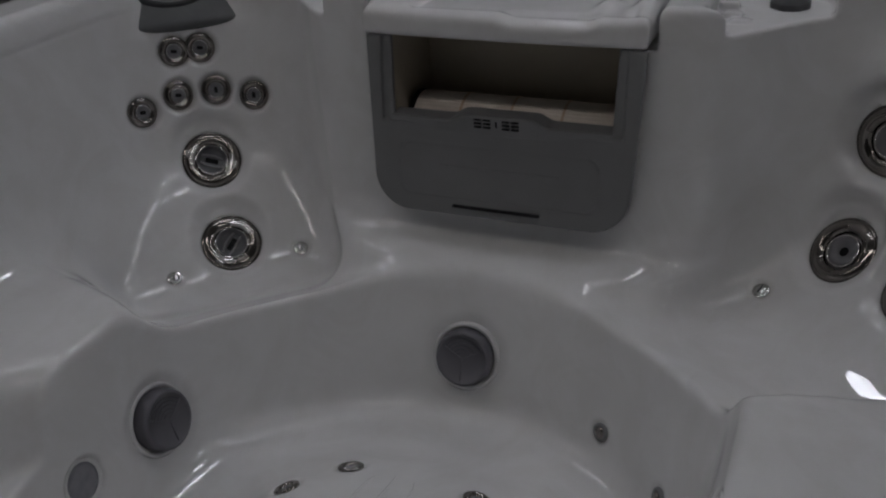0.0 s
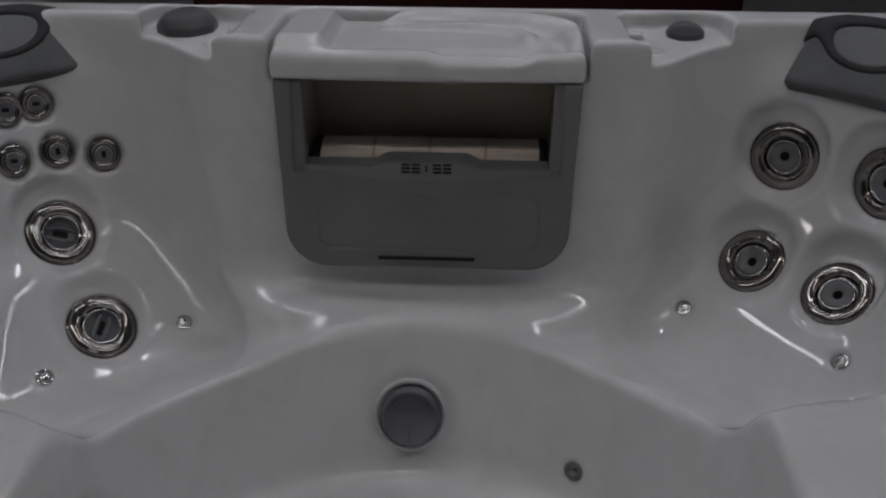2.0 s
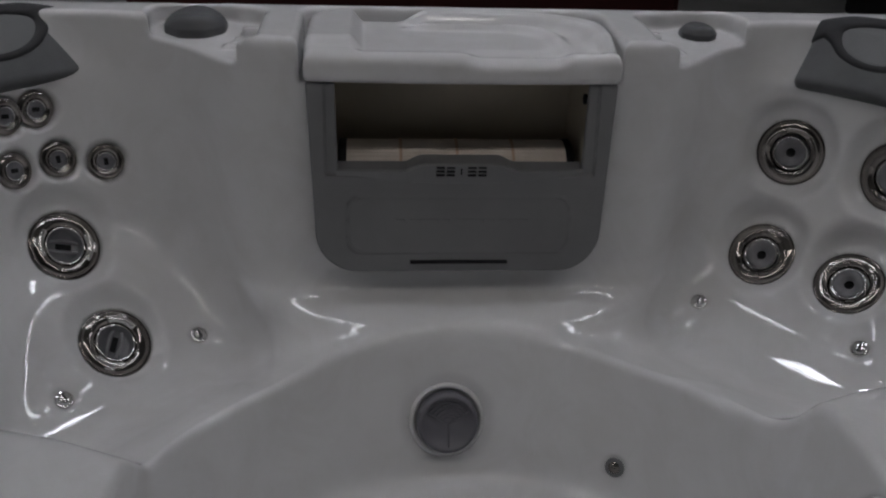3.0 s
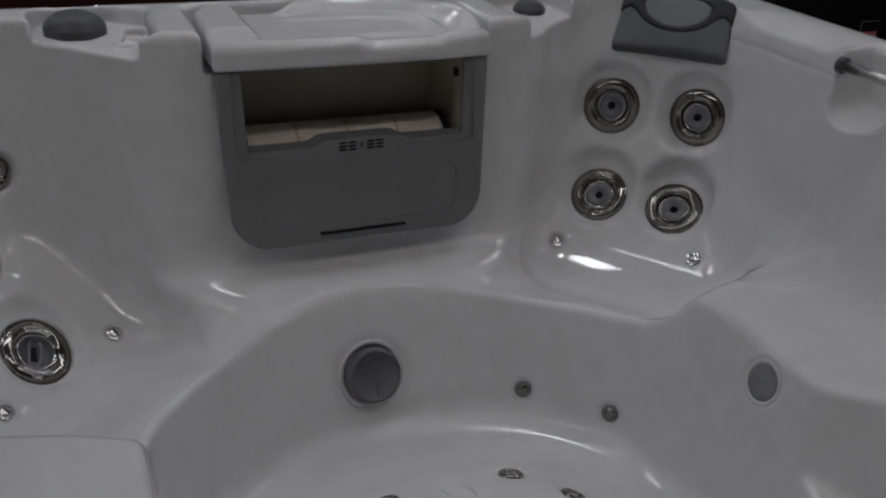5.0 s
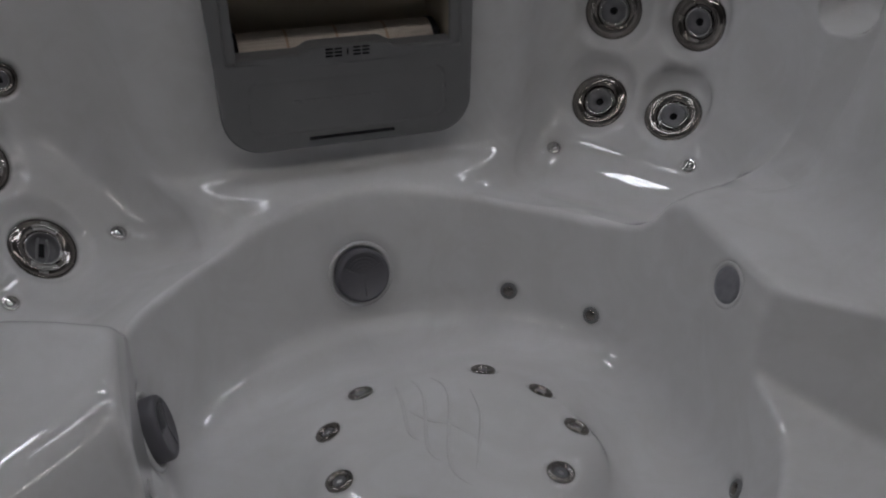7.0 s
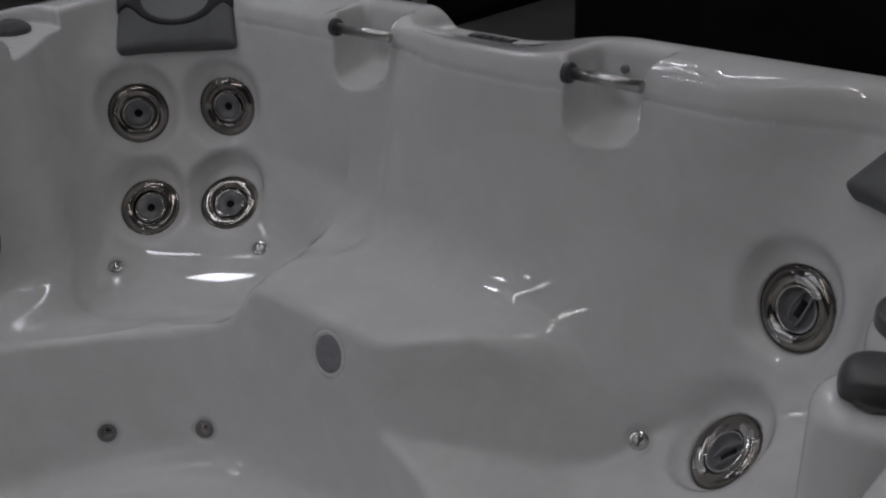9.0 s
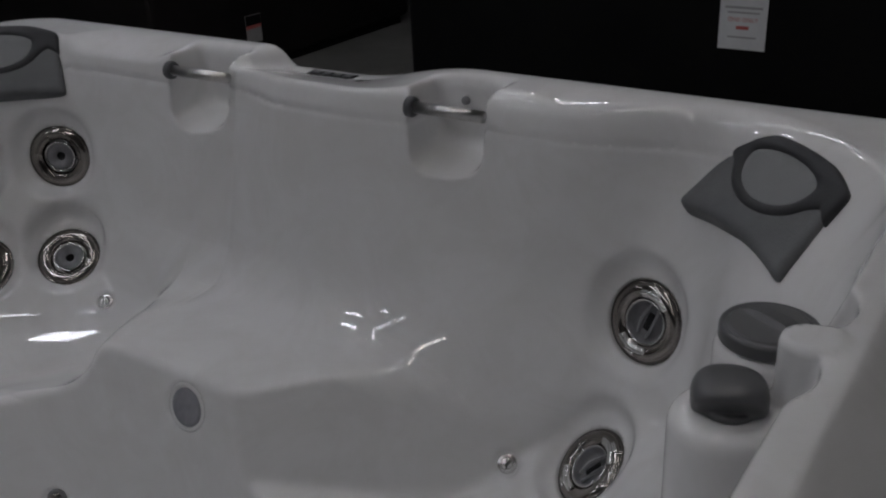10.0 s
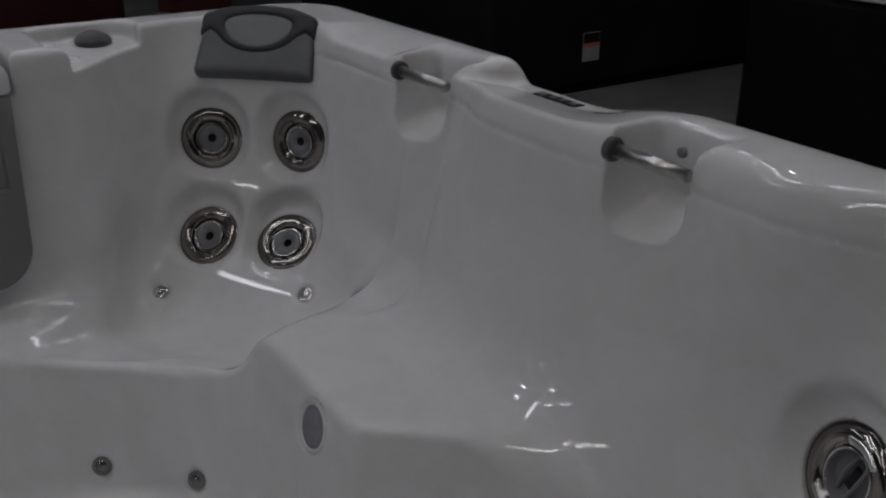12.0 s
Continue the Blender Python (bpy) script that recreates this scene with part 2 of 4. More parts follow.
    me.vertices.foreach_set("co", pts.astype(np.float32).ravel())
    me.loops.add(quads.size)
    me.loops.foreach_set("vertex_index", quads.astype(np.int32).ravel())
    me.polygons.add(len(quads))
    me.polygons.foreach_set("loop_start", np.arange(0, quads.size, 4, dtype=np.int32))
    me.polygons.foreach_set("loop_total", np.full(len(quads), 4, np.int32))
    me.update(calc_edges=True)
    me.shade_smooth()
    me.normals_split_custom_set_from_vertices(normals.tolist())
    return me


# ---------------------------------------------------------------- the tub's form
R2 = math.sqrt(0.5)
RIM = 0.955
BACK_NE = curve_of([(0.30, 0.80), (0.36, 0.87), (0.40, 0.93), (0.504, 1.036), (0.60, 1.092), (0.69, 1.132), (0.83, 1.135), (0.95, 1.255), (1.1, 1.40)])
BACK_NW = curve_of([(0.28, 0.80), (0.335, 0.885), (0.396, 0.935), (0.544, 1.082), (0.68, 1.152), (0.78, 1.172), (0.83, 1.178), (0.95, 1.29), (1.1, 1.43)])
BACK_SE = curve_of([(0.26, 0.78), (0.33, 0.86), (0.383, 0.955), (0.50, 1.03), (0.615, 1.068), (0.81, 1.12), (0.95, 1.25), (1.1, 1.40)])
BENCH_BACK = curve_of([(0.40, 0.80), (0.53, 0.82), (0.60, 0.845), (0.75, 0.87), (0.90, 0.885), (0.95, 0.90), (1.1, 0.93)])
NORTH_WALL = curve_of([(0.30, 0.88), (0.60, 0.91), (0.85, 0.945), (1.0, 0.96)])
SOUTH_WALL = curve_of([(0.30, 0.84), (0.60, 0.88), (0.88, 0.918), (0.95, 0.942), (1.1, 0.95)])
COLUMN = curve_of([(0.40, 0.60), (0.44, 0.625), (0.47, 0.69), (0.52, 0.708), (0.88, 0.752), (1.1, 0.77)], 0.03)
FOOT = curve_of([(0.10, 0.46), (0.16, 0.475), (0.20, 0.492), (0.25, 0.507), (0.40, 0.565), (0.44, 0.587), (0.52, 0.615), (0.7, 0.66)], 0.03)
FOOT_SIDE = curve_of([(0.10, 0.44), (0.20, 0.47), (0.46, 0.525), (0.52, 0.545), (0.7, 0.60)], 0.03)


def corner_seat(x, y, z, sx, sy, back, seat, side_a, side_b, lip=0.35, edge=0.035):
    """Air over a corner seat. side_a, side_b: limits across the seat, low down, towards the x wall and towards the y wall."""
    u, w = x * sx, y * sy
    d = (u + w) * R2
    s = (u - w) * R2
    floor = seat + lip * smax(0.78 - d, 0 * d, 0.08) - z
    air = smax((d - back(z)) * 0.87, floor, 0.10)
    rise = np.clip(z - seat, 0, 0.5)
    if isinstance(side_a, tuple):
        # a side that slants: where it starts along u, how far out it lies there, its slope
        air = smax(air, (side_a[1] + side_a[2] * (u - side_a[0]) - w) / 1.09 + 0.45 * (0.515 - z), 0.06)
    else:
        air = smax(air, s - (side_a + 0.35 * rise), edge)
    air = smax(air, -s - (side_b + 0.35 * rise), 0.05)
    air = smax(air, 0.40 - d, 0.03)
    wall = NORTH_WALL(z) if sy > 0 else SOUTH_WALL(z)
    air = smax(air, w - wall, 0.07)
    # the south seats widen past the benches
    high = np.clip((z - 0.58) / 0.30, 0, 1)
    along = np.clip((w - 0.20 - 0.20 * high) / (0.38 - 0.12 * high), 0, 1)
    wide = 0.010 if sy > 0 else 0.085 * along * along * (3 - 2 * along)
    return smax(air, u - BENCH_BACK(z) - wide, 0.07)


def shell_air(x, y, z):
    r = np.sqrt(x * x + (y - 0.05) ** 2)
    # footwell with its floor and the raised foot dome
    foot = smax(r - FOOT(z), np.abs(x) - FOOT_SIDE(z) + np.where(x < 0, 0.03 * np.clip((z - 0.3) / 0.2, 0, 1.5), 0), 0.05)
    dome = (np.abs((x - 0.008) / 0.250) ** 2.6 + np.abs((y - 0.06) / 0.226) ** 2.6) ** (1 / 2.6)
    ground = 0.165 - z
    foot = smax(foot, ground, 0.06)
    # steep towards the south, a gentle slope towards the north
    n = np.clip((y + 0.02) / 0.22, 0, 1)
    c = 0.12 + 1.1 * n
    side = ((dome - 1.08 + 0.08 * n) * 0.25 + (z - 0.20 - 0.035 * n) * c) / np.sqrt(1 + c * c)
    hump = smax(side, z - 0.270 + 0.15 * (x * x + (y - 0.05) ** 2), 0.06 + 0.03 * n)
    foot = smax(foot, -hump, 0.07)
    # corner seats
    ne = corner_seat(x, y, z, 1, 1, BACK_NE, 0.356, (0.513, 0.281, 0.39), 0.62, 0.38)
    nw = corner_seat(x, y, z, -1, 1, BACK_NW, 0.320, (0.56, 0.222, 0.45), 0.62, 0.45)
    se = corner_seat(x, y, z, 1, -1, BACK_SE, 0.285, 0.268, 0.62, 0.25, 0.02)
    sw = corner_seat(x, y, z, -1, -1, BACK_SE, 0.30, 0.268, 0.62, 0.25, 0.02)
    # the filter column stands between the two north seats
    for_e = -(x - 0.365) * 0.80 + (y - 0.70) * 0.60
    for_w = (x + 0.365) * 0.80 + (y - 0.70) * 0.60
    ne = smax(ne, for_e, 0.10)
    nw = smax(nw, for_w, 0.10)
    north = smax(y - COLUMN(z), np.maximum(np.maximum(0.43 - z, np.abs(x) - 0.42), 0.30 - y), 0.03)
    # side benches, open to the seats beside them
    dn = np.abs(x) * R2 + y * R2
    ds = np.abs(x) * R2 - y * R2
    bench = smax(np.abs(x) - BENCH_BACK(z), 0.518 + 0.02 * (np.abs(x) - 0.55) - z, 0.075)
    bench = smax(bench, np.maximum(dn - 1.12, ds - 1.10), 0.06)
    bench = smax(bench, np.maximum(y - 0.72, -0.66 - y), 0.05)
    south = smax(-y - SOUTH_WALL(z), 0.42 - z, 0.08)
    south = smax(south, np.maximum(np.abs(x) - 0.7, y + 0.50), 0.05)
    air = smin(ne, nw, 0.02)
    air = smin(air, smin(se, sw, 0.02), 0.02)
    # the bench edge is tight over the footwell and eases off towards the wall
    ax = np.abs(x)
    ease = np.clip((ax - 0.60) / 0.13, 0, 1) * np.clip((y - 0.18) / 0.1, 0, 1) * np.clip((0.64 - y) / 0.25, 0, 1)
    fade = np.clip((x - 0.66) / 0.14, 0, 1) * np.clip((0.36 - y) / 0.1, 0, 1)
    air = smin(air, bench, np.where(x > 0, 0.013 + 0.025 * np.clip(y / 0.2, 0, 1) + 0.13 * fade, 0.065) + 0.045 * ease * np.clip((0.74 - z) / 0.16, 0, 1))
    air = smin(air, smin(north, south, 0.02), 0.04 + 0.09 * np.clip((z - 0.37) / 0.07, 0, 1) * np.clip((y - 0.5) / 0.1, 0, 1))
    air = smin(air, foot, 0.016)
    return air


def shell_plain(x, y, z):
    """The whole moulded shell without the seats of the jets."""
    air = shell_air(x, y, z)
    # pockets of the two grab bars, the lowered way in between them
    for y0, y1 in ((0.278, 0.412), (-0.303, -0.170)):
        side = smax(y - y1, y0 - y, 0.02)
        # a rounded bowl with a sloping floor
        bowl = 0.787 - z + 0.34 * (x - 0.87) + 3.0 * (y - (y0 + y1) / 2) ** 2
        p = smax(side, bowl, 0.035)
        p = smax(p, np.abs(x - 0.895) - 0.100, 0.02)
        air = smin(air, p, 0.004)
    # the wall between them stays high in front and falls back to the lowered rim
    low = np.maximum(0.937 - 0.24 * (x - 0.89), 0.905)
    north_end = y - 0.235 - 0.05 * np.clip((0.97 - x) / 0.06, 0, 1) - (z - 0.905) * 0.5
    dip = smax(low - z, np.maximum(north_end, (-y - 3.4 * (z - 0.905)) / 3.5), 0.02)
    dip = smax(dip, 0.80 - x, 0.03)
    air = smin(air, dip, 0.010)
    # the rim slopes inwards beyond the raised shoulders of the grab bars
    start = np.where(y > 0, 0.425, 0.400) + 1.1 * np.clip(0.95 - z, 0, 0.1) - np.abs(y)
    slope = smax(0.912 + 0.42 * (x - 0.87) - z, start * 0.7, 0.018)
    slope = smax(slope, smax(np.abs(y) - 0.74, 0.80 - x, 0.03), 0.10)
    air = smin(air, slope, 0.010)
    # knob recesses in the north rim, each with a side lobe towards the lid
    for sx, rad in ((-1, 0.088), (1, 0.075)):
        main = np.sqrt((x - sx * 0.500) ** 2 + (np.maximum(y - 0.985, 0) * 1.3 + np.minimum(y - 0.985, 0) * 0.8) ** 2) - rad
        lobe = np.sqrt((0.8 * (x - sx * 0.416)) ** 2 + (y - 0.985) ** 2) - 0.036
        p = smin(main, lobe, 0.02)
        # open towards the seat, up to the flange beside the lid
        front = smax(np.abs(x - sx * 0.475) - 0.104, np.maximum(y - 0.985, 0.80 - y), 0.03)
        p = smin(p, front, 0.012)
        air = smin(air, smax(p, 0.908 + 0.06 * (y - 0.95) - z, 0.010), 0.008)
    # bed of the filter lid and the filter bay behind its panel
    bed = smax(np.abs(x) - 0.293, np.maximum(y - 1.02, 0.60 - y), 0.05)
    air = smin(air, smax(bed, 0.872 - z, 0.006), 0.004)
    bay = np.maximum(np.maximum(np.abs(x) - 0.250, np.maximum(y - 0.98, 0.60 - y)), np.maximum(0.585 - z, z - 0.9))
    air = smin(air, bay, 0.004)
    # scallops round the two control caps in the south wall
    for cx, cy, cr in ((0.468, -0.895, 0.070), (0.345, -0.893, 0.070)):
        r = np.sqrt((x - cx) ** 2 + (y - cy) ** 2)
        air = smin(air, smax(r - cr, 0.70 - z, 0.02), 0.005)
    # outer block with a rolled rim
    bx = np.maximum(np.abs(x) - 0.92, 0)
    by = np.maximum(np.abs(y) - 0.92, 0)
    outer = np.sqrt(bx * bx + by * by) + np.minimum(np.maximum(np.abs(x), np.abs(y)) - 0.92, 0) - 0.165
    lip = smax(outer, z - RIM, 0.07)
    # the near rim is flat on top and falls away beyond a crease
    lip = smax(lip, (z - RIM + 0.004 + 0.8 * np.maximum(-y - 0.985, 0)) * 0.78, 0.012)
    body = smax(outer + 0.03, z - 0.90, 0.01)
    lip = smax(lip, 0.875 - z, 0.02)
    solid = np.minimum(lip, body)
    solid = smax(solid, -air, 0.026 - 0.013 * np.clip((np.abs(y) - 0.72) / 0.12, 0, 1) - 0.006 * np.clip((-y - 0.84) / 0.05, 0, 1))
    # pedestals that carry the caps
    for cx, cy, top, cr in ((0.468, -0.893, 0.905, 0.051), (0.360, -0.892, 0.886, 0.052)):
        r = np.sqrt((x - cx) ** 2 + (y - cy) ** 2)
        solid = smin(solid, smax(r - cr, z - top, 0.02), 0.02)
    # the rim comes forward between the two caps
    nose = np.sqrt((x - 0.402) ** 2 + (y + 0.943) ** 2) - 0.026
    solid = smin(solid, smax(smax(nose, z - 0.951, 0.008), 0.70 - z, 0.02), 0.010)
    # small moulded steps in the knob recesses, beside the flange
    for cx, cy, top in ((0.392, 0.950, 0.925), (0.402, 0.905, 0.917), (0.420, 0.880, 0.910)):
        bit = smax(np.abs(np.abs(x) - cx) - 0.018, np.abs(y - cy) - 0.014, 0.008)
        solid = smin(solid, smax(smax(bit, z - top, 0.008), 0.89 - z, 0.01), 0.006)
    return solid


def drawn_to(field, places, rounds=8):
    """The places on the skin next to those given, with the skin's normals there."""
    p = np.array(places, np.float64)
    for _ in range(rounds + 1):
        g = np.stack([(field(*(p + 0.004 * u).T) - field(*(p - 0.004 * u).T)) / 0.008 for u in np.eye(3)], 1)
        p = p - (field(*p.T) / np.maximum((g * g).sum(1), 0.05))[:, None] * g
    return [(Vector(a), Vector(b).normalized()) for a, b in zip(p.tolist(), g.tolist())]


# jets: kind, place
JETS = [
    ("rotary", (0.700, 0.896, 0.691)), ("rotary", (0.847, 0.758, 0.694)), ("rotary", (0.640, 0.819, 0.504)), ("rotary", (0.773, 0.694, 0.504)),
    ("twin", (-0.744, 0.786, 0.544)), ("twin", (-0.642, 0.676, 0.396)), ("twin", (0.930, -0.584, 0.603)), ("twin", (0.828, -0.552, 0.356)),
    ("small", (-0.851, 0.717, 0.671)), ("small", (-0.830, 0.810, 0.683)), ("small", (-0.762, 0.867, 0.684)), ("small", (-0.688, 0.913, 0.662)),
    ("small", (-0.834, 0.829, 0.783)), ("small", (-0.785, 0.865, 0.784)),
    ("air", (0.516, 0.784, 0.405)), ("air", (0.770, 0.583, 0.401)), ("air", (-0.511, 0.754, 0.347)), ("air", (-0.719, 0.548, 0.334)), ("air", (0.821, -0.395, 0.329)),
    ("foot", (0.133, 0.223, 0.25)), ("foot", (0.217, 0.130, 0.25)), ("foot", (0.227, 0.005, 0.25)), ("foot", (0.150, -0.095, 0.25)),
    ("foot", (-0.110, -0.105, 0.25)), ("foot", (-0.200, -0.005, 0.25)), ("foot", (-0.196, 0.135, 0.25)), ("foot", (-0.113, 0.225, 0.25)),
    ("light", (0.289, 0.478, 0.231)), ("light", (0.413, 0.332, 0.233)), ("light", (0.460, -0.190, 0.21)),
    ("suction", (-0.023, 0.558, 0.279)), ("suction", (-0.462, 0.170, 0.296)), ("disc", (0.517, 0.061, 0.463)), ("disc", (-0.481, -0.023, 0.300)),
]
SIZE = {"rotary": 0.067, "twin": 0.069, "small": 0.036, "air": 0.018, "foot": 0.025, "light": 0.0195, "suction": 0.066, "disc": 0.041}
SUNK = {"rotary": 0.018, "twin": 0.018, "small": 0.007, "air": 0.002, "foot": 0.003, "light": 0.003, "suction": 0.004, "disc": 0.006}
SEATS = [(kind, *at) for (kind, _), at in zip(JETS, drawn_to(shell_plain, [place for _, place in JETS]))]


def shell_field(x, y, z):
    solid = shell_plain(x, y, z)
    flat = solid.ndim == 1
    for kind, p, n in SEATS:
        rad, deep = SIZE[kind], SUNK[kind]
        reach = rad + 0.10
        if flat:
            near = (np.abs(x - p.x) < reach) & (np.abs(y - p.y) < reach) & (np.abs(z - p.z) < reach)
            if not near.any():
                continue
            where = near
        else:
            where = []
            for n_, (arr, c) in enumerate(((x[:, 0, 0], p.x), (y[0, :, 0], p.y), (z[0, 0, :], p.z))):
                i, j = np.searchsorted(arr, (c - reach, c + reach))
                where.append(slice(max(0, i - 1), j + 1))
            where = tuple(where)
        dx, dy, dz = x[where] - p.x, y[where] - p.y, z[where] - p.z
        s = dx * n.x + dy * n.y + dz * n.z
        ex, ey, ez, e_s = dx, dy, dz, s
        up = Vector((0, 0, 1)) - n * n.z
        if up.length > 0.2 and kind in ("rotary", "twin"):
            up.normalize()
            h = dx * up.x + dy * up.y + dz * up.z
            slide = np.clip(h, 0, 0.024)
            dx, dy, dz = dx - slide * up.x, dy - slide * up.y, dz - slide * up.z
            s = dx * n.x + dy * n.y + dz * n.z
        well = deep + {"rotary": 0.015, "twin": 0.015, "small": 0.006}.get(kind, 0.001)
        soft = 0.026 if rad > 0.05 else 0.008
        rr = np.sqrt(np.maximum(dx * dx + dy * dy + dz * dz - s * s, 0))
        dish = smax(rr - (rad + 0.30 * soft + 0.3 * np.clip(s + deep, 0, 0.03)), -(s + deep), soft)
        dish = smax(dish, np.abs(s) - 0.05, 0.01)
        r0 = np.sqrt(np.maximum(ex * ex + ey * ey + ez * ez - e_s * e_s, 0))
        hole = smax(smax(r0 - (rad + 0.0005), -(e_s + well), 0.003), e_s - 0.004, 0.003)
        solid[where] = smax(smax(solid[where], -dish, soft * 0.8), -hole, 0.003)
    return solid


tub = tagged(new("hot_tub"), "white pearl acrylic hot tub, empty, with moulded seats", "hot tub")
add_mesh("shell", solid_mesh("shell", shell_field, (-1.12, -1.12, 0.13), (1.12, 1.12, 0.985), 0.0068, 2), ACRYLIC, tub, "glossy white marbled acrylic shell")

# cabinet sides under the rim
for name, x0, x1, y0, y1 in (("side_panel", -1.075, 1.075, -1.075, -1.050), ("side_panel", -1.075, 1.075, 1.050, 1.075), ("side_panel", -1.075, -1.050, -1.049, 1.049), ("side_panel", 1.050, 1.075, -1.049, 1.049)):
    box(name, x0, x1, y0, y1, 0.0, 0.872, CABINET_BROWN, tub, bevel=0.004)


# ---------------------------------------------------------------- jets
def facing(p, n, back=0.0, spin=0.0):
    """The pose of a round fitting on the skin: z along the normal, y upwards."""
    up = Vector((0, 0, 1)) - n * n.z
    up = up.normalized() if up.length > 0.1 else Vector((0, 1, 0))
    side = up.cross(n)
    m = Matrix((side, up, n)).transposed().to_4x4()
    return Matrix.Translation(p - n * back) @ m @ pose(0, 0, 0, 0, 0, spin)


def big_jet(m, twin):
    r = 0.066
    dome = [(r, -0.008), (r, -0.002), (r - 0.0015, 0.001), (r - 0.006, 0.0045), (r - 0.013, 0.0065), (r - 0.020, 0.0055), (r - 0.0255, 0.002), (r - 0.0285, -0.004), (r - 0.030, -0.012)]
    ring = part("jet", lathe_bm(dome, 52), CHROME, tub, "dark chrome ring jet with grey nozzle", m)
    part("lip", lathe_bm([(r + 0.0025, -0.008), (r + 0.0025, -0.001), (r + 0.001, 0.0012), (r - 0.0018, 0.0013)], 48), CHROME_DARK, ring)
    part("backing", lathe_bm([(0.040, -0.0150), (0.0, -0.0152)], 28), GREY_DARK, ring)
    if twin:
        # two forked plates lie on the ring
        for a in (90, 270):
            part("ring_plate", lathe_bm([(0.0400, 0.0035), (0.0415, 0.0068), (0.0470, 0.0082), (0.0520, 0.0078), (0.0530, 0.0055)], 14, (a - 33, a + 33)), PLATE_CHROME, ring)
            part("plate_prong", lathe_bm([(0.0515, 0.0050), (0.0525, 0.0072), (0.0590, 0.0062), (0.0600, 0.0035)], 6, (a - 9, a + 9)), PLATE_CHROME, ring)
        part("cup", lathe_bm([(0.0365, -0.001), (0.0345, 0.0005), (0.0325, -0.002), (0.0310, -0.010), (0.026, -0.013), (0.0, -0.0135)], 40), GREY_MID, ring)
        part("inner_ring", lathe_bm([(0.0385, -0.004), (0.0380, 0.0005), (0.0365, 0.0018), (0.0350, 0.0008)], 40), CHROME_BRIGHT, ring)
        for k in (-1, 1):
            rib = [(k * (0.0085 + 0.0035 * (1 - (v / 0.026) ** 2)), v, -0.0055 - 0.004 * abs(v) / 0.026) for v in (-0.026, -0.018, -0.009, 0.0, 0.009, 0.018, 0.026)]
            part("rib", tube_bm(rib, 0.0024, 8), GREY_LIGHT, ring)
        # solid black block painted as the shade inside the slot
        part("slot_shade", box_bm(-0.0055, 0.0055, -0.0150, 0.0150, -0.0130, -0.0095, 0.0008), BLACK, ring)
    else:
        # notches in the dome beside the nozzle
        for i in range(3):
            a = 20 + 120 * i
            part("ring_notch", lathe_bm([(0.0385, 0.0018), (0.0400, 0.0046), (0.0455, 0.0066), (0.0500, 0.0070), (0.0510, 0.0055)], 12, (a - 30, a + 30)), CHROME_DARK, ring)
        part("inner_ring", lathe_bm([(0.0345, -0.007), (0.0340, -0.001), (0.0325, 0.0005), (0.0305, -0.0010), (0.0300, -0.007)], 36), CHROME_BRIGHT, ring)
        part("nozzle", lathe_bm([(0.0305, -0.006), (0.0290, -0.0015), (0.0260, -0.0005), (0.0180, -0.0030), (0.0105, -0.0055), (0.0095, -0.0070)], 36), GREY_MID, ring)
        # lined in black, the shade deep in the nozzle put into its colour
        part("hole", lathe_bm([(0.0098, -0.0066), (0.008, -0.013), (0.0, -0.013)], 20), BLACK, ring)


def small_jet(m):
    r = 0.035
    ring = part("jet", lathe_bm([(r, -0.004), (r, 0.001), (r - 0.0015, 0.0035), (r - 0.005, 0.0058), (r - 0.010, 0.0062), (r - 0.0145, 0.0040), (r - 0.0165, 0.0), (r - 0.017, -0.004)], 36), CHROME, tub, "small dark chrome ring jet", m)
    part("inner_ring", lathe_bm([(0.0195, 0.000), (0.0190, 0.0030), (0.0180, 0.0036), (0.0168, 0.0028)], 28), CHROME_BRIGHT, ring)
    part("face", lathe_bm([(0.0175, -0.003), (0.0168, 0.0012), (0.0150, 0.0020), (0.0100, 0.0010), (0.0, 0.0008)], 28), GREY_MID, ring)
    # black block for the shade in the small nozzle's opening
    part("slot_shade", box_bm(-0.004, 0.004, -0.0070, 0.0070, 0.0004, 0.0026, 0.0004), BLACK, ring)


def air_jet(m):
    cap = part("air_jet", lathe_bm([(0.0175, -0.003), (0.0175, 0.0015), (0.0150, 0.004), (0.0130, 0.003), (0.0125, 0.0045), (0.008, 0.0075), (0.0, 0.0085)], 20), CHROME_BRIGHT, tub, "tiny chrome air jet", m)
    part("grate", box_bm(-0.0012, 0.0012, -0.009, 0.009, 0.007, 0.009), GREY_DARK, cap)


def foot_jet(m):
    ring = part("foot_jet", lathe_bm([(0.024, -0.004), (0.024, 0.002), (0.0205, 0.0045), (0.0145, 0.004), (0.012, -0.001)], 24), CHROME, tub, "small grey foot jet in the floor", m)
    part("face", lathe_bm([(0.0125, -0.001), (0.009, 0.001), (0.005, 0.001), (0.0045, -0.002), (0.0, -0.002)], 18), GREY_MID, ring)


def light_jet(m):
    ring = part("wall_light", lathe_bm([(0.0185, -0.003), (0.0185, 0.002), (0.0155, 0.0045), (0.0115, 0.004)], 20), GREY, tub, "small round grey fitting in the footwell wall", m)
    part("lens", lathe_bm([(0.0118, 0.003), (0.007, 0.0065), (0.0, 0.0075)], 16), CHROME, ring)


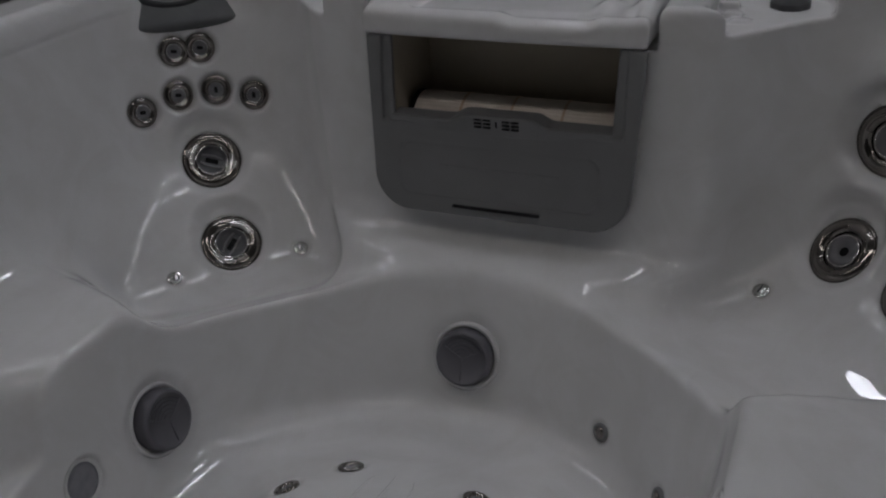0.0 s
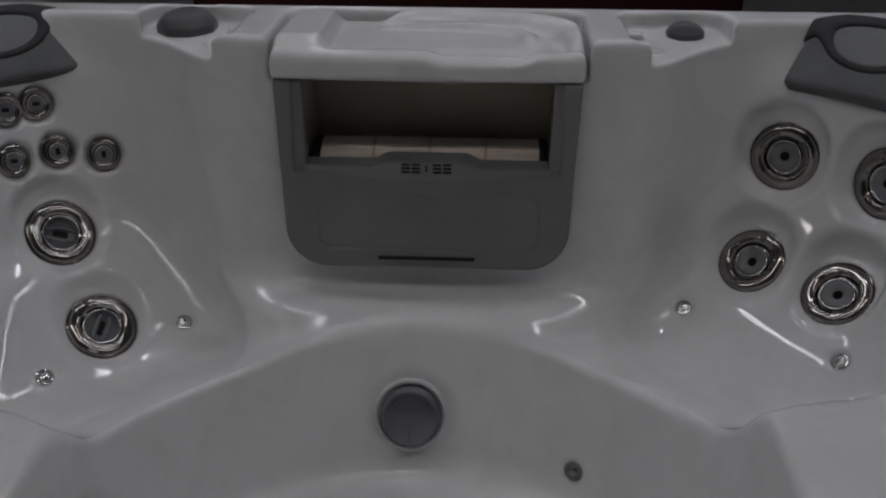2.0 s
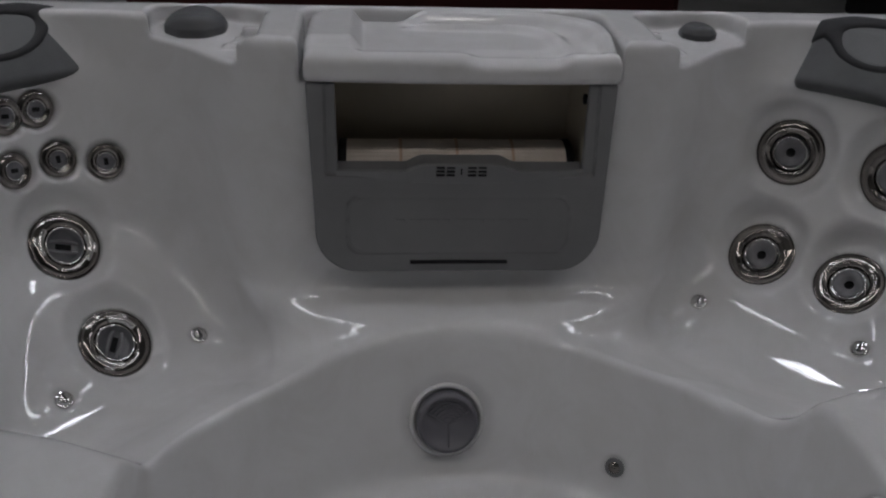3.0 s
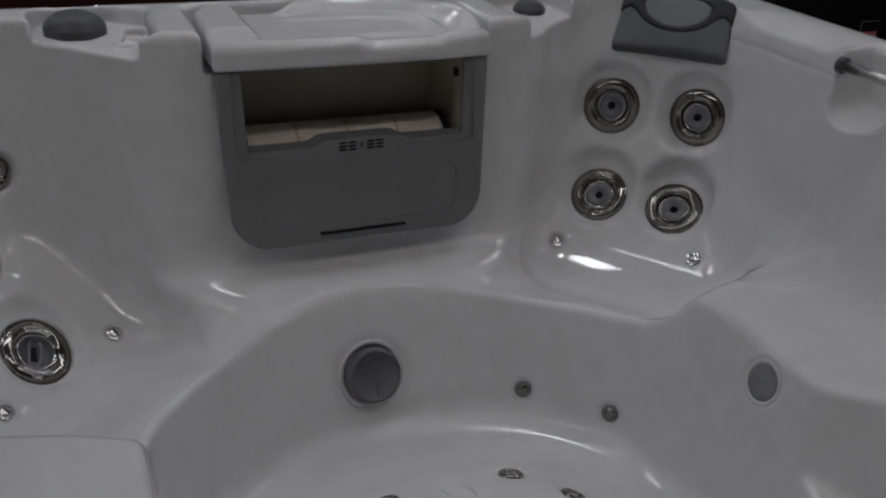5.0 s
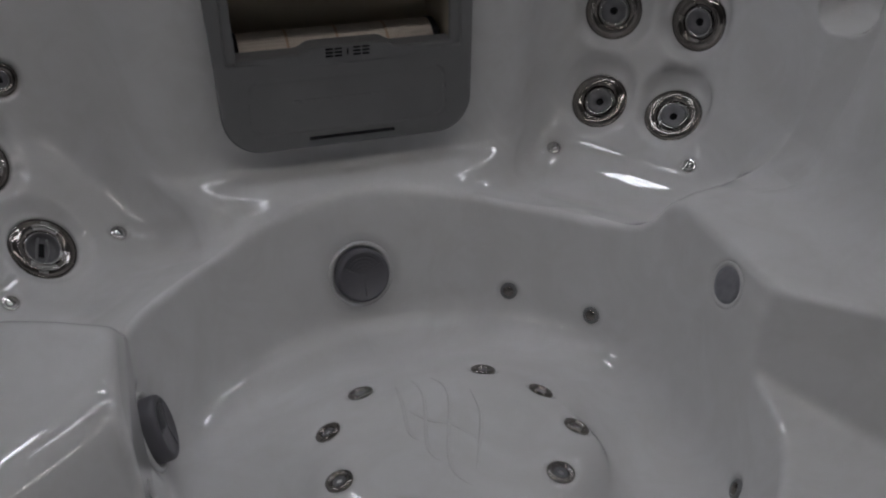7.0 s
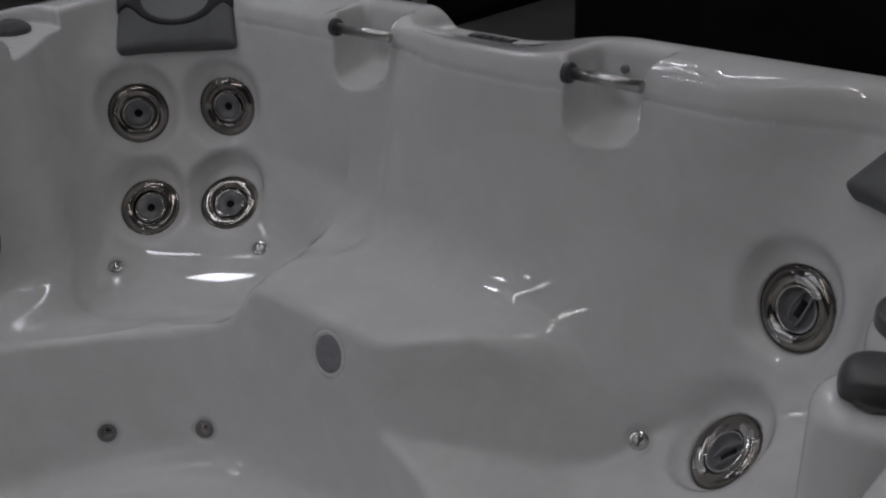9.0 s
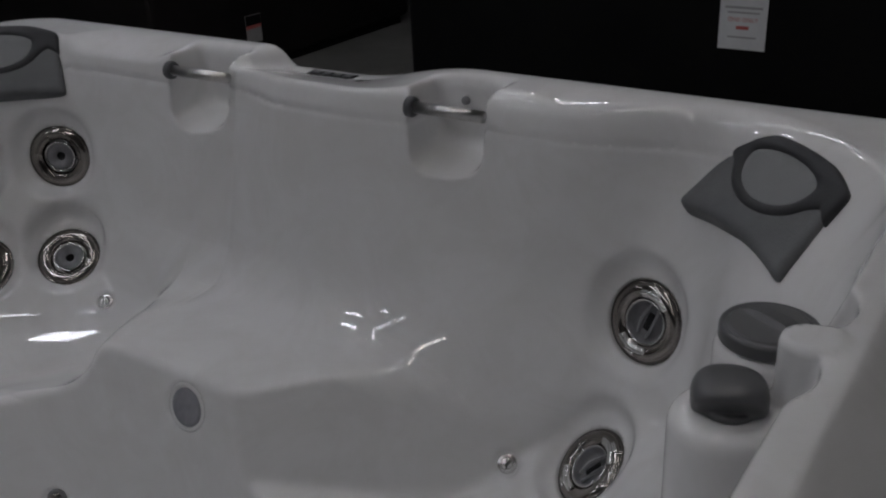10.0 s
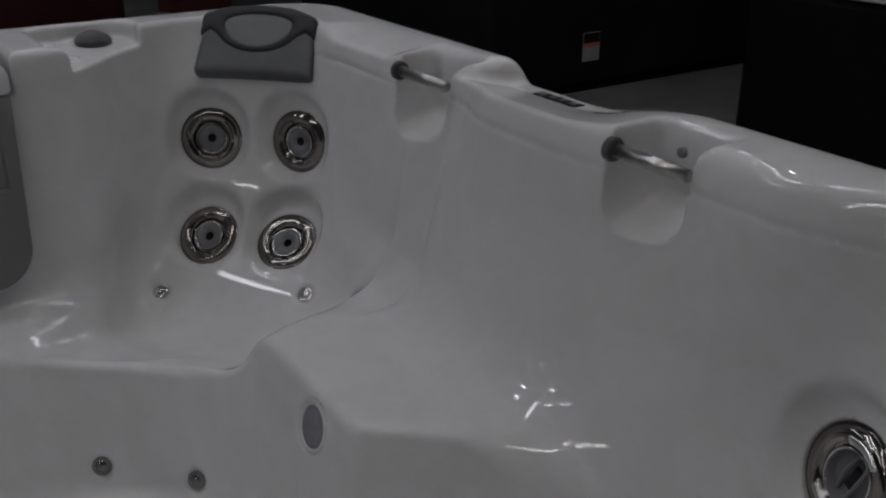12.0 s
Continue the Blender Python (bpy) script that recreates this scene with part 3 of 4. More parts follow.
def suction(m):
    ring = part("suction_cover", lathe_bm([(0.072, -0.004), (0.072, 0.001), (0.069, 0.0055), (0.066, 0.007), (0.0620, 0.004), (0.0600, -0.003)], 40), ACRYLIC, tub, "round grey suction cover with three ribs", m)
    part("cover", lathe_bm([(0.058, -0.004), (0.058, 0.022), (0.0565, 0.028), (0.053, 0.031), (0.049, 0.0315), (0.0485, 0.030), (0.0, 0.031)], 40), GREY_SOFT, ring)
    for i in range(3):
        a = radians(90 + 120 * i)
        bm = box_bm(-0.0014, 0.0014, 0.0, 0.045, 0.029, 0.0325, 0.0004)
        part("rib", bm, GREY_SOFT, ring, m=pose(0, 0, 0, 0, 0, 90 * 2 + 120 * i))
    for i in range(5):
        r0 = 0.012 + 0.0075 * i
        part("groove", lathe_bm([(r0, 0.0300), (r0 + 0.001, 0.0318), (r0 + 0.002, 0.0300)], 36, (25, 155)), GREY_DARK, ring)


def disc(m):
    ring = part("wall_grille", lathe_bm([(0.044, -0.004), (0.044, 0.001), (0.041, 0.0035), (0.037, 0.0035), (0.034, 0.0)], 32), ACRYLIC, tub, "round grey grille in the footwell wall", m)
    part("grille", lathe_bm([(0.0345, -0.002), (0.034, 0.002), (0.026, 0.0035), (0.0, 0.004)], 28), GRILLE, ring)


for kind, p, n in SEATS:
    m = facing(p, n, SUNK[kind], {"twin": -15 if p.x > 0 else 65 if p.z > 0.5 else -42, "small": 80 * (round(p.x * 50) % 2)}.get(kind, 0))
    if kind in ("rotary", "twin"):
        big_jet(m, kind == "twin")
    else:
        {"small": small_jet, "air": air_jet, "foot": foot_jet, "light": light_jet, "suction": suction, "disc": disc}[kind](m)

# wavy ridges moulded into the foot dome: corner points of each line
WAVES = [[(-0.049, 0.216), (-0.055, 0.133), (-0.064, 0.062), (-0.05, 0.033)], [(-0.019, 0.228), (-0.011, 0.151), (-0.044, 0.017), (-0.028, -0.026)], [(0.018, 0.221), (0.033, 0.14), (-0.02, -0.03), (0.006, -0.096)], [(0.076, 0.151), (0.073, 0.081), (0.05, 0.016), (0.011, -0.07)], [(-0.057, 0.126), (-0.021, 0.079), (0.014, 0.057), (0.055, -0.009)]]


def smooth_line(pts, steps=8):
    out = []
    ext = [pts[0], *pts, pts[-1]]
    for a, b, c, d in zip(ext, ext[1:], ext[2:], ext[3:]):
        for i in range(steps):
            t = i / steps
            out.append(tuple(0.5 * (2 * q + (r - p) * t + (2 * p - 5 * q + 4 * r - w) * t * t + (3 * q - p - 3 * r + w) * t ** 3) for p, q, r, w in zip(a, b, c, d)))
    return out + [pts[-1]]


for wave in WAVES:
    line = smooth_line([(x, y, 0.265) for x, y in wave])
    pts = [p - n * 0.0012 for p, n in drawn_to(shell_plain, line, 4)]
    sizes = [0.0034 * min(1.0, 0.25 + 3.0 * min(i, len(pts) - 1 - i) / len(pts)) for i in range(len(pts))]
    part("foot_ridge", tube_bm(pts, sizes, 8), ACRYLIC, tub)


# ---------------------------------------------------------------- filter panel, bay, cartridge, lid
def panel_y(z):
    return COLUMN(z)


def panel_field(x, y, z):
    front = panel_y(z)
    plate = smax(front - 0.012 - y, y - front - 0.010, 0.004)
    # outline: straight sides that close in downwards, large lower corners
    half = 0.281 - 0.045 * (0.88 - z)
    cx, cz = np.maximum(np.abs(x) - (half - 0.075), 0), np.maximum(0.600 - z, 0)
    outline = np.where((cx > 0) & (cz > 0), np.sqrt(cx * cx + cz * cz) - 0.075, np.maximum(np.abs(x) - half, 0.525 - z))
    outline = np.maximum(outline, z - 0.878)
    body = smax(plate, outline, 0.006)
    hole = smax(np.abs(x) - (0.230 - 0.03 * (0.88 - z)), smax(0.722 - z, z - 0.95, 0.004), 0.008)
    body = smax(body, -hole, 0.005)
    # stepped inner frame
    step_in = smax(np.abs(x) - 0.248, 0.712 - z, 0.006)
    body = smax(body, -smax(step_in, y - front + 0.004, 0.003), 0.003)
    # raised border line of the lower badge field
    field_line = np.abs(smax(np.abs(x) - 0.208, np.abs(z - 0.618) - 0.054, 0.03)) - 0.002
    body = smax(body, -smax(field_line, y - front + 0.0105, 0.001), 0.002)
    return body


panel = add_mesh("filter_panel", solid_mesh("filter_panel", panel_field, (-0.29, 0.67, 0.49), (0.29, 0.79, 0.89), 0.004), GREY, tub, "grey plastic filter panel with rounded lower corners")
# black bar on the panel stands for the shade in the pull slot
part("pull_slot_shade", box_bm(-0.092, 0.092, 0.692, 0.706, 0.5450, 0.5490, 0.001), BLACK, panel)
for i in range(9):
    w = 0.009 + 0.004 * (i % 3)
    part("embossed_mark", box_bm(-0.112 + 0.028 * i - w, -0.112 + 0.028 * i + w, 0.7085, 0.712, 0.603, 0.630, 0.001), GREY, panel)


def sill_bm(n=60):
    """The bowed sill under the opening, with a raised middle that carries the dial."""
    bm = bmesh.new()
    loops = []
    for i in range(n + 1):
        x = -0.228 + 0.456 * i / n
        bow = 1 - (x / 0.228) ** 2
        u = min(max((0.105 - abs(x)) / 0.035, 0), 1)
        top = 0.7235 + 0.0135 * u * u * (3 - 2 * u)
        front, low = 0.7225 - 0.0060 * bow, 0.7045 - 0.0080 * bow
        ring = [(front + 0.004, low), (front, low + 0.003), (front - 0.001, top - 0.003), (front + 0.003, top), (0.765, top), (0.765, low)]
        loops.append([bm.verts.new((x, y, z)) for y, z in ring])
    for a, b in zip(loops, loops[1:]):
        for k in range(6):
            bm.faces.new((a[k], a[(k + 1) % 6], b[(k + 1) % 6], b[k]))
    bm.faces.new(list(reversed(loops[0])))
    bm.faces.new(loops[-1])
    bmesh.ops.recalc_face_normals(bm, faces=bm.faces)
    return bm


part("sill", sill_bm(), GREY, panel, smooth=False)
for row in range(3):
    for col in (-3, -2, 2, 3, 0):
        if col == 0 and row != 1:
            continue
        w, hgt = (0.0120, 0.0017) if col else (0.0022, 0.006)
        cx = 0.0190 * col - (0.0185 if col > 0 else -0.0185 if col < 0 else 0)
        part("dial_mark", box_bm(cx - w / 1.6, cx + w / 1.6, 0.7145, 0.7175, 0.7305 - 0.0075 * row - hgt, 0.7305 - 0.0075 * row + hgt), BLACK, panel)

bay = part("filter_bay", box_bm(-0.247, 0.247, 0.955, 0.965, 0.590, 0.90), BAY, tub, "shadowed plastic filter bay behind the panel", smooth=False)
for x0, x1, y0, y1, z0, z1 in ((-0.249, -0.239, 0.77, 0.954, 0.590, 0.90), (0.239, 0.249, 0.77, 0.954, 0.590, 0.90), (-0.238, 0.238, 0.77, 0.954, 0.587, 0.597)):
    part("bay_wall", box_bm(x0, x1, y0, y1, z0, z1), BAY, bay, smooth=False)
part("bay_stud", lathe_bm([(0.010, 0.0), (0.010, 0.006), (0.0, 0.008)], 16), BLACK, bay, m=pose(0.239, 0.80, 0.835, 0, -90, 0))

# a pleated cartridge lies across the bay
cart = tagged(new("filter_cartridge"), "white pleated filter cartridge lying in the filter bay", "filter cartridge")
cart.location = (0.0, 0.845, 0.667)
flutes = bmesh.new()
N = 96
ends = []
for x in (-0.215, 0.215):
    ends.append([flutes.verts.new((x, (0.066 + (0.0005 if k % 2 else 0)) * math.cos(2 * math.pi * k / N), (0.066 + (0.0005 if k % 2 else 0)) * math.sin(2 * math.pi * k / N))) for k in range(N)])
for k in range(N):
    flutes.faces.new((ends[0][k], ends[0][(k + 1) % N], ends[1][(k + 1) % N], ends[1][k]))
bmesh.ops.recalc_face_normals(flutes, faces=flutes.faces)
part("pleats", flutes, PLEAT, cart, smooth=False)
for x in (-0.108, 0.0, 0.108):
    part("band", lathe_bm([(0.0675, -0.003), (0.0682, 0.0), (0.0675, 0.003)], 40), BAND, cart, m=pose(x, 0, 0, 0, 90, 0))
for x, s in ((-0.215, -1), (0.215, 1)):
    part("end_cap", lathe_bm([(0.0, 0.012), (0.062, 0.012), (0.068, 0.008), (0.068, -0.004), (0.06, -0.004)], 40), BLACK, cart, m=pose(x, 0, 0, 0, 90 * s, 0))


def lid_top(x, y):
    """Height of the lid: a raised block on one side, a dished middle, two curved ridges towards the other side."""
    def step_up(v, a, b):
        t = np.clip((v - a) / (b - a), 0, 1)
        return t * t * (3 - 2 * t)

    e = ((np.maximum(x - 0.02, 0) / 0.238) ** 2.5 + (np.maximum(y - 0.850, 0) / 0.130) ** 2.5) ** 0.4 - 1
    on = step_up(x, -0.115, -0.05) * step_up(y, 0.775, 0.84)
    h = 0.928 + 0.024 * (1 - step_up(x, -0.205, -0.175)) * step_up(y, 0.74, 0.80)
    h = h + on * (0.022 * np.exp(-(e / 0.10) ** 2) + 0.013 * np.exp(-((e + 0.32) / 0.075) ** 2) + 0.016 * step_up(e, 0.0, 0.10))
    h = h + 0.010 * step_up(x, 0.245, 0.262) * (1 - on) * step_up(y, 0.74, 0.80)
    h = h + 0.006 * np.exp(-((y - 0.752) / 0.014) ** 2)
    # the front edge is let down between two shoulders
    h = h - 0.012 * (1 - step_up(y, 0.74, 0.80)) * step_up(x, -0.01, 0.035) * (1 - step_up(x, 0.165, 0.20))
    return h


def lid_field(x, y, z):
    front = 0.728 + 0.10 * x * x
    back = 1.005
    cx = np.maximum(np.abs(x) - 0.205, 0)
    cy = np.maximum(y - (back - 0.078), 0)
    outline = np.where((cx > 0) & (cy > 0), np.sqrt(cx * cx + cy * cy) - 0.078, np.maximum(np.abs(x) - 0.283, y - back))
    outline = np.maximum(outline, front - y)
    body = smax((z - lid_top(x, y)) * 0.85, 0.880 - z, 0.010)
    return smax(outline, body, 0.016)


add_mesh("filter_lid", solid_mesh("filter_lid", lid_field, (-0.30, 0.70, 0.855), (0.30, 1.03, 0.985), 0.0035), ACRYLIC, tub, "white sculpted acrylic lid over the filter")


# ---------------------------------------------------------------- pillows
def pillow_body(x, y, z, sag=0.003, taper=0.055, corner=0.008):
    half = 0.134 - taper * np.clip(y, 0, 0.13)
    arch = y - 0.146 + 1.2 * np.maximum(np.abs(x) - 0.06, 0) ** 1.5
    outline = smax(np.abs(x) - half, smax(-y + sag * np.clip(1 - (x / 0.12) ** 2, 0, 1), arch, 0.01), corner)
    thick = 0.020 + 0.018 * np.clip(y / 0.12, 0, 1)
    return smax(outline, smax(z - thick, -0.02 - z, 0.006), 0.014)


def pillow_body_bowed(x, y, z):
    return pillow_body(x, y, z, 0.014, 0.10, 0.006)


def eye_shape(x, y, wide, low, high):
    """An oval with its widest line high up: negative inside."""
    v = y - 0.112
    return (np.sqrt((x / wide) ** 2 + (np.where(v > 0, v / high, v / low)) ** 2) - 1) * min(low, high) * 1.2


def pillow_band(x, y, z):
    a = np.abs(x)
    loop = eye_shape(x, y, 0.098, 0.064, 0.042)
    strip = smax(0.100 - 0.9 * np.maximum(a - 0.108, 0) - y, y - 0.152 + 1.2 * np.maximum(a - 0.06, 0) ** 1.5, 0.008)
    strip = smax(strip, a - 0.130, 0.008)
    shape = smin(loop, strip, 0.022)
    shape = smax(shape, -eye_shape(x, y, 0.074, 0.049, 0.024), 0.004)
    top = 0.026 + 0.018 * np.clip(y / 0.12, 0, 1.1)
    return smax(shape, smax(z - top, 0.0 - z, 0.004), 0.009)


def pillow_inset(x, y, z):
    return smax(eye_shape(x, y, 0.079, 0.053, 0.028), smax(z - 0.022 - 0.018 * np.clip(y / 0.12, 0, 1), -z, 0.004), 0.004)


P_BODY = solid_mesh("pillow", pillow_body, (-0.15, -0.02, -0.035), (0.15, 0.17, 0.07), 0.005)
P_BOWED = solid_mesh("pillow", pillow_body_bowed, (-0.15, -0.02, -0.035), (0.15, 0.17, 0.07), 0.005)
P_BAND = solid_mesh("band", pillow_band, (-0.15, -0.02, -0.02), (0.15, 0.185, 0.07), 0.004)
P_INSET = solid_mesh("inset", pillow_inset, (-0.11, 0.0, -0.02), (0.11, 0.18, 0.06), 0.004)


def pillow(place, yaw, lean, wide=1.0, form=None):
    """Headrest: base at the lower edge; yaw is the way it faces; lean: degrees it lies back."""
    m = pose(*place, 0, 0, yaw) @ pose(0, 0, 0, 90 - lean, 0, 0) @ Matrix.Scale(wide, 4, Vector((1, 0, 0)))
    body = add_mesh("pillow", form or P_BODY, RUBBER, tub, "grey foam headrest pillow with dark looped band", m)
    add_mesh("band", P_BAND, RUBBER_DARK, body, "dark grey looped band")
    add_mesh("inset", P_INSET, RUBBER_LIGHT, body, "lighter grey oval inset")


pillow((0.776, 0.809, 0.835), -45, 45)
pillow((-0.815, 0.847, 0.826), 45, 45, 1.09)
pillow((0.850, -0.732, 0.808), -133, 55, 1.0, P_BOWED)

# ---------------------------------------------------------------- grab bars, knobs, caps
for y0, y1 in ((0.408, 0.240), (-0.172, -0.325)):
    bar = part("grab_bar", tube_bm([(0.905, y0, 0.913), (0.905, y1 + 0.012, 0.913)], 0.0100, 20), STEEL, tub, "brushed steel grab bar in a moulded pocket")
    part("flange", lathe_bm([(0.018, -0.004), (0.018, 0.004), (0.016, 0.008), (0.010, 0.009)], 24), GREY_DARK, bar, m=pose(0.905, y0, 0.913, 90, 0, 0))
part("screw", lathe_bm([(0.0075, -0.004), (0.0075, 0.002), (0.005, 0.004), (0.0, 0.004)], 16), GREY, tub, m=pose(0.978, -0.233, 0.911, 0, -90, 0))


def knob_field(x, y, z):
    a = np.arctan2(y, x)
    r = np.sqrt(x * x + y * y) * (1 + 0.018 * np.cos(8 * a) * np.clip(1 - z / 0.02, 0, 1))
    body = smax(r - 0.060 + 0.55 * np.clip(z - 0.008, 0, 1), z - 0.034 + 4.0 * x * x, 0.012)
    return smax(body, -z - 0.01, 0.002)


K_MESH = solid_mesh("control_knob", knob_field, (-0.072, -0.072, -0.02), (0.072, 0.072, 0.05), 0.004)
add_mesh("control_knob", K_MESH, GREY_DARK, tub, "dark grey domed control knob in the rim", pose(-0.502, 0.985, 0.914, 0, 0, 0))
add_mesh("control_knob", K_MESH, GREY_DARK, tub, "small dark grey control knob in the rim", pose(0.497, 0.985, 0.914, 0, 0, 0) @ Matrix.Scale(0.62, 4))


def grip_field(x, y, z):
    """A domed grip, undercut in front below a crease."""
    ball = ((np.abs(x / 0.055) ** 2.4 + np.abs(y / 0.055) ** 2.4 + np.abs((z - 0.022) / 0.040) ** 2.4) ** (1 / 2.4) - 1) * 0.040
    body = smax(ball, z - 0.056, 0.012)
    body = smax(body, -0.85 * (x + 0.036) - 0.52 * (z - 0.026), 0.008)
    foot = smax(np.sqrt(x * x + y * y) - 0.042, np.maximum(z - 0.012, -z), 0.004)
    return smax(smin(body, foot, 0.006), -z, 0.003)


add_mesh("diverter_knob", solid_mesh("diverter_knob", grip_field, (-0.07, -0.07, -0.01), (0.07, 0.07, 0.07), 0.004), GREY_KNOB, tub, "dark grey domed diverter knob on a pedestal", pose(0.358, -0.892, 0.886, 0, 0, 20) @ Matrix.Scale(0.60, 4))
cap = part("round_cap", lathe_bm([(0.062, -0.002), (0.062, 0.012), (0.060, 0.016), (0.056, 0.017), (0.0535, 0.0155), (0.0525, 0.0165), (0.0, 0.0175)], 48), GREY_KNOB, tub, "flat round dark grey cap with a ridge", pose(0.466, -0.893, 0.904, 0, 0, 62) @ Matrix.Scale(0.75, 4))


def cap_top_field(x, y, z):
    """A flat disc whose middle rises to a ridge, steep on one side."""
    r = np.sqrt(x * x + y * y)
    ridge = 0.0075 * np.clip(1 - np.where(y > 0, y / 0.006, -y / 0.030), 0, 1) * np.clip(1 - (x / 0.047) ** 2, 0, 1)
    return smax(r - 0.051, smax(z - 0.0185 - ridge, 0.010 - z, 0.002), 0.003)


add_mesh("cap_top", solid_mesh("cap_top", cap_top_field, (-0.058, -0.058, 0.006), (0.058, 0.058, 0.032), 0.0025), GREY_CAP, cap)

plate = part("control_panel", box_bm(1.022, 1.046, 0.048, 0.158, 0.898, 0.9068, 0.001), BLACK, tub, "small dark control panel on the lowered rim", smooth=False)
for i in range(4):
    part("button", box_bm(1.026, 1.042, 0.056 + 0.025 * i, 0.074 + 0.025 * i, 0.9068, 0.908, 0.0004), GREY_DARK, plate, smooth=False)

# ---------------------------------------------------------------- showroom
W, E, S, N_, H = ROOM
floor = tagged(box("floor", W, E, S, N_, -0.15, 0.0, CONCRETE), "worn grey concrete showroom floor", "floor", kind="structure")
tagged(box("wall_north", W, E, N_, N_ + 0.2, 0, H, WALL_PAINT), "dim painted wall", "wall", kind="structure")
tagged(box("wall_south", W, E, S - 0.2, S, 0, H, WALL_PAINT), "dim painted wall", "wall", kind="structure")
tagged(box("wall_west", W - 0.2, W, S, N_, 0, H, WALL_PAINT), "dim painted wall", "wall", kind="structure")
tagged(box("wall_east", E, E + 0.2, S, N_, 0, H, WALL_PAINT), "dim painted wall", "wall", kind="structure")
tagged(box("ceiling", W - 0.2, E + 0.2, S - 0.2, N_ + 0.2, H, H + 0.2, CEIL_PAINT), "dark ceiling", "ceiling", kind="structure")

GLOW_PANE = glow_material("daylight_pane_glow", (0.95, 0.98, 1.08), 125.0)
GLOW = {"cool": glow_material("cool_diffuser_glow", (0.975, 0.985, 1.07), 57.0), "warm": glow_material("warm_diffuser_glow", (1.04, 1.0, 0.98), 57.0)}
GLOW_WINDOW = glow_material("window_daylight", (0.97, 0.98, 1.04), 28.0)
# a small bright window low in the wall behind the camera
window = tagged(new("window_1"), "bright two-pane window in a metal frame", "window", kind="structure")
window.location = (-3.75, S, 1.1)
for z0, z1 in ((-0.62, -0.10), (0.10, 0.62)):
    part("pane", box_bm(-0.36, 0.36, 0.004, 0.012, z0, z1), GLOW_WINDOW, window, smooth=False)
for x0, x1, z0, z1 in ((-0.42, -0.361, -0.70, 0.70), (0.361, 0.42, -0.70, 0.70), (-0.36, 0.36, -0.70, -0.621), (-0.36, 0.36, -0.099, 0.099), (-0.36, 0.36, 0.621, 0.70)):
    part("window_frame", box_bm(x0, x1, 0.002, 0.05, z0, z1, 0.004), STEEL, window, smooth=False)
for x, y in ROOF_PANES:
    pane = tagged(new("roof_light"), "bright square roof light with bars", "roof light", "roof lights")
    pane.location = (x, y, H)
    part("frame", box_bm(-0.18, 0.18, -0.16, 0.16, -0.05, -0.001, 0.006), STEEL, pane, smooth=False)
    part("diffuser", box_bm(-0.14, 0.14, -0.12, 0.12, -0.060, -0.051), GLOW_PANE, pane, smooth=False)
    for k in (-0.055, 0.05):
        part("bar", box_bm(-0.14, 0.14, k - 0.008, k + 0.008, -0.070, -0.061), STEEL, pane, smooth=False)



def batten_light(tint):
    lamp = tagged(new("batten_light"), "long fluorescent batten light under the dark ceiling", "ceiling light", "batten lights")
    part("body", box_bm(-0.78, 0.78, -0.08, 0.08, -0.06, -0.001, 0.008), STEEL, lamp, smooth=False)
    part("diffuser", box_bm(-0.75, 0.75, -0.042, 0.042, -0.085, -0.061, 0.006), GLOW[tint], lamp, smooth=False)
    for k in (-0.765, 0.765):
        part("end_cap", box_bm(k - 0.012, k + 0.012, -0.06, 0.06, -0.090, -0.061, 0.003), GREY, lamp, smooth=False)
    return lamp


for tint in ("cool", "warm"):
    places = [(x, y) for y, kind, xs in BATTEN_ROWS if kind == tint for x in xs]
    first = batten_light(tint)
    first.location = (*places[0], H)
    for x, y in places[1:]:
        copy_thing(first, pose(x, y, H))


def neighbour(place, sx, sy, height, material, label, rim=True):
    """A neighbouring tub: base, panelled cabinet sides, white rim."""
    t = tagged(new("display_tub"), label, "hot tub", "tubs on display")
    t.location = place
    part("cabinet", box_bm(-sx / 2, sx / 2, -sy / 2, sy / 2, 0.05, height, 0.05, 4), material, t, smooth=False)
    part("base", box_bm(-sx / 2 + 0.05, sx / 2 - 0.05, -sy / 2 + 0.05, sy / 2 - 0.05, 0.0, 0.052), BLACK, t, smooth=False)
    if rim:
        part("rim", box_bm(-sx / 2 - 0.02, sx / 2 + 0.02, -sy / 2 - 0.02, sy / 2 + 0.02, height + 0.001, height + 0.05, 0.02, 3), ACRYLIC, t, smooth=False)
    return t


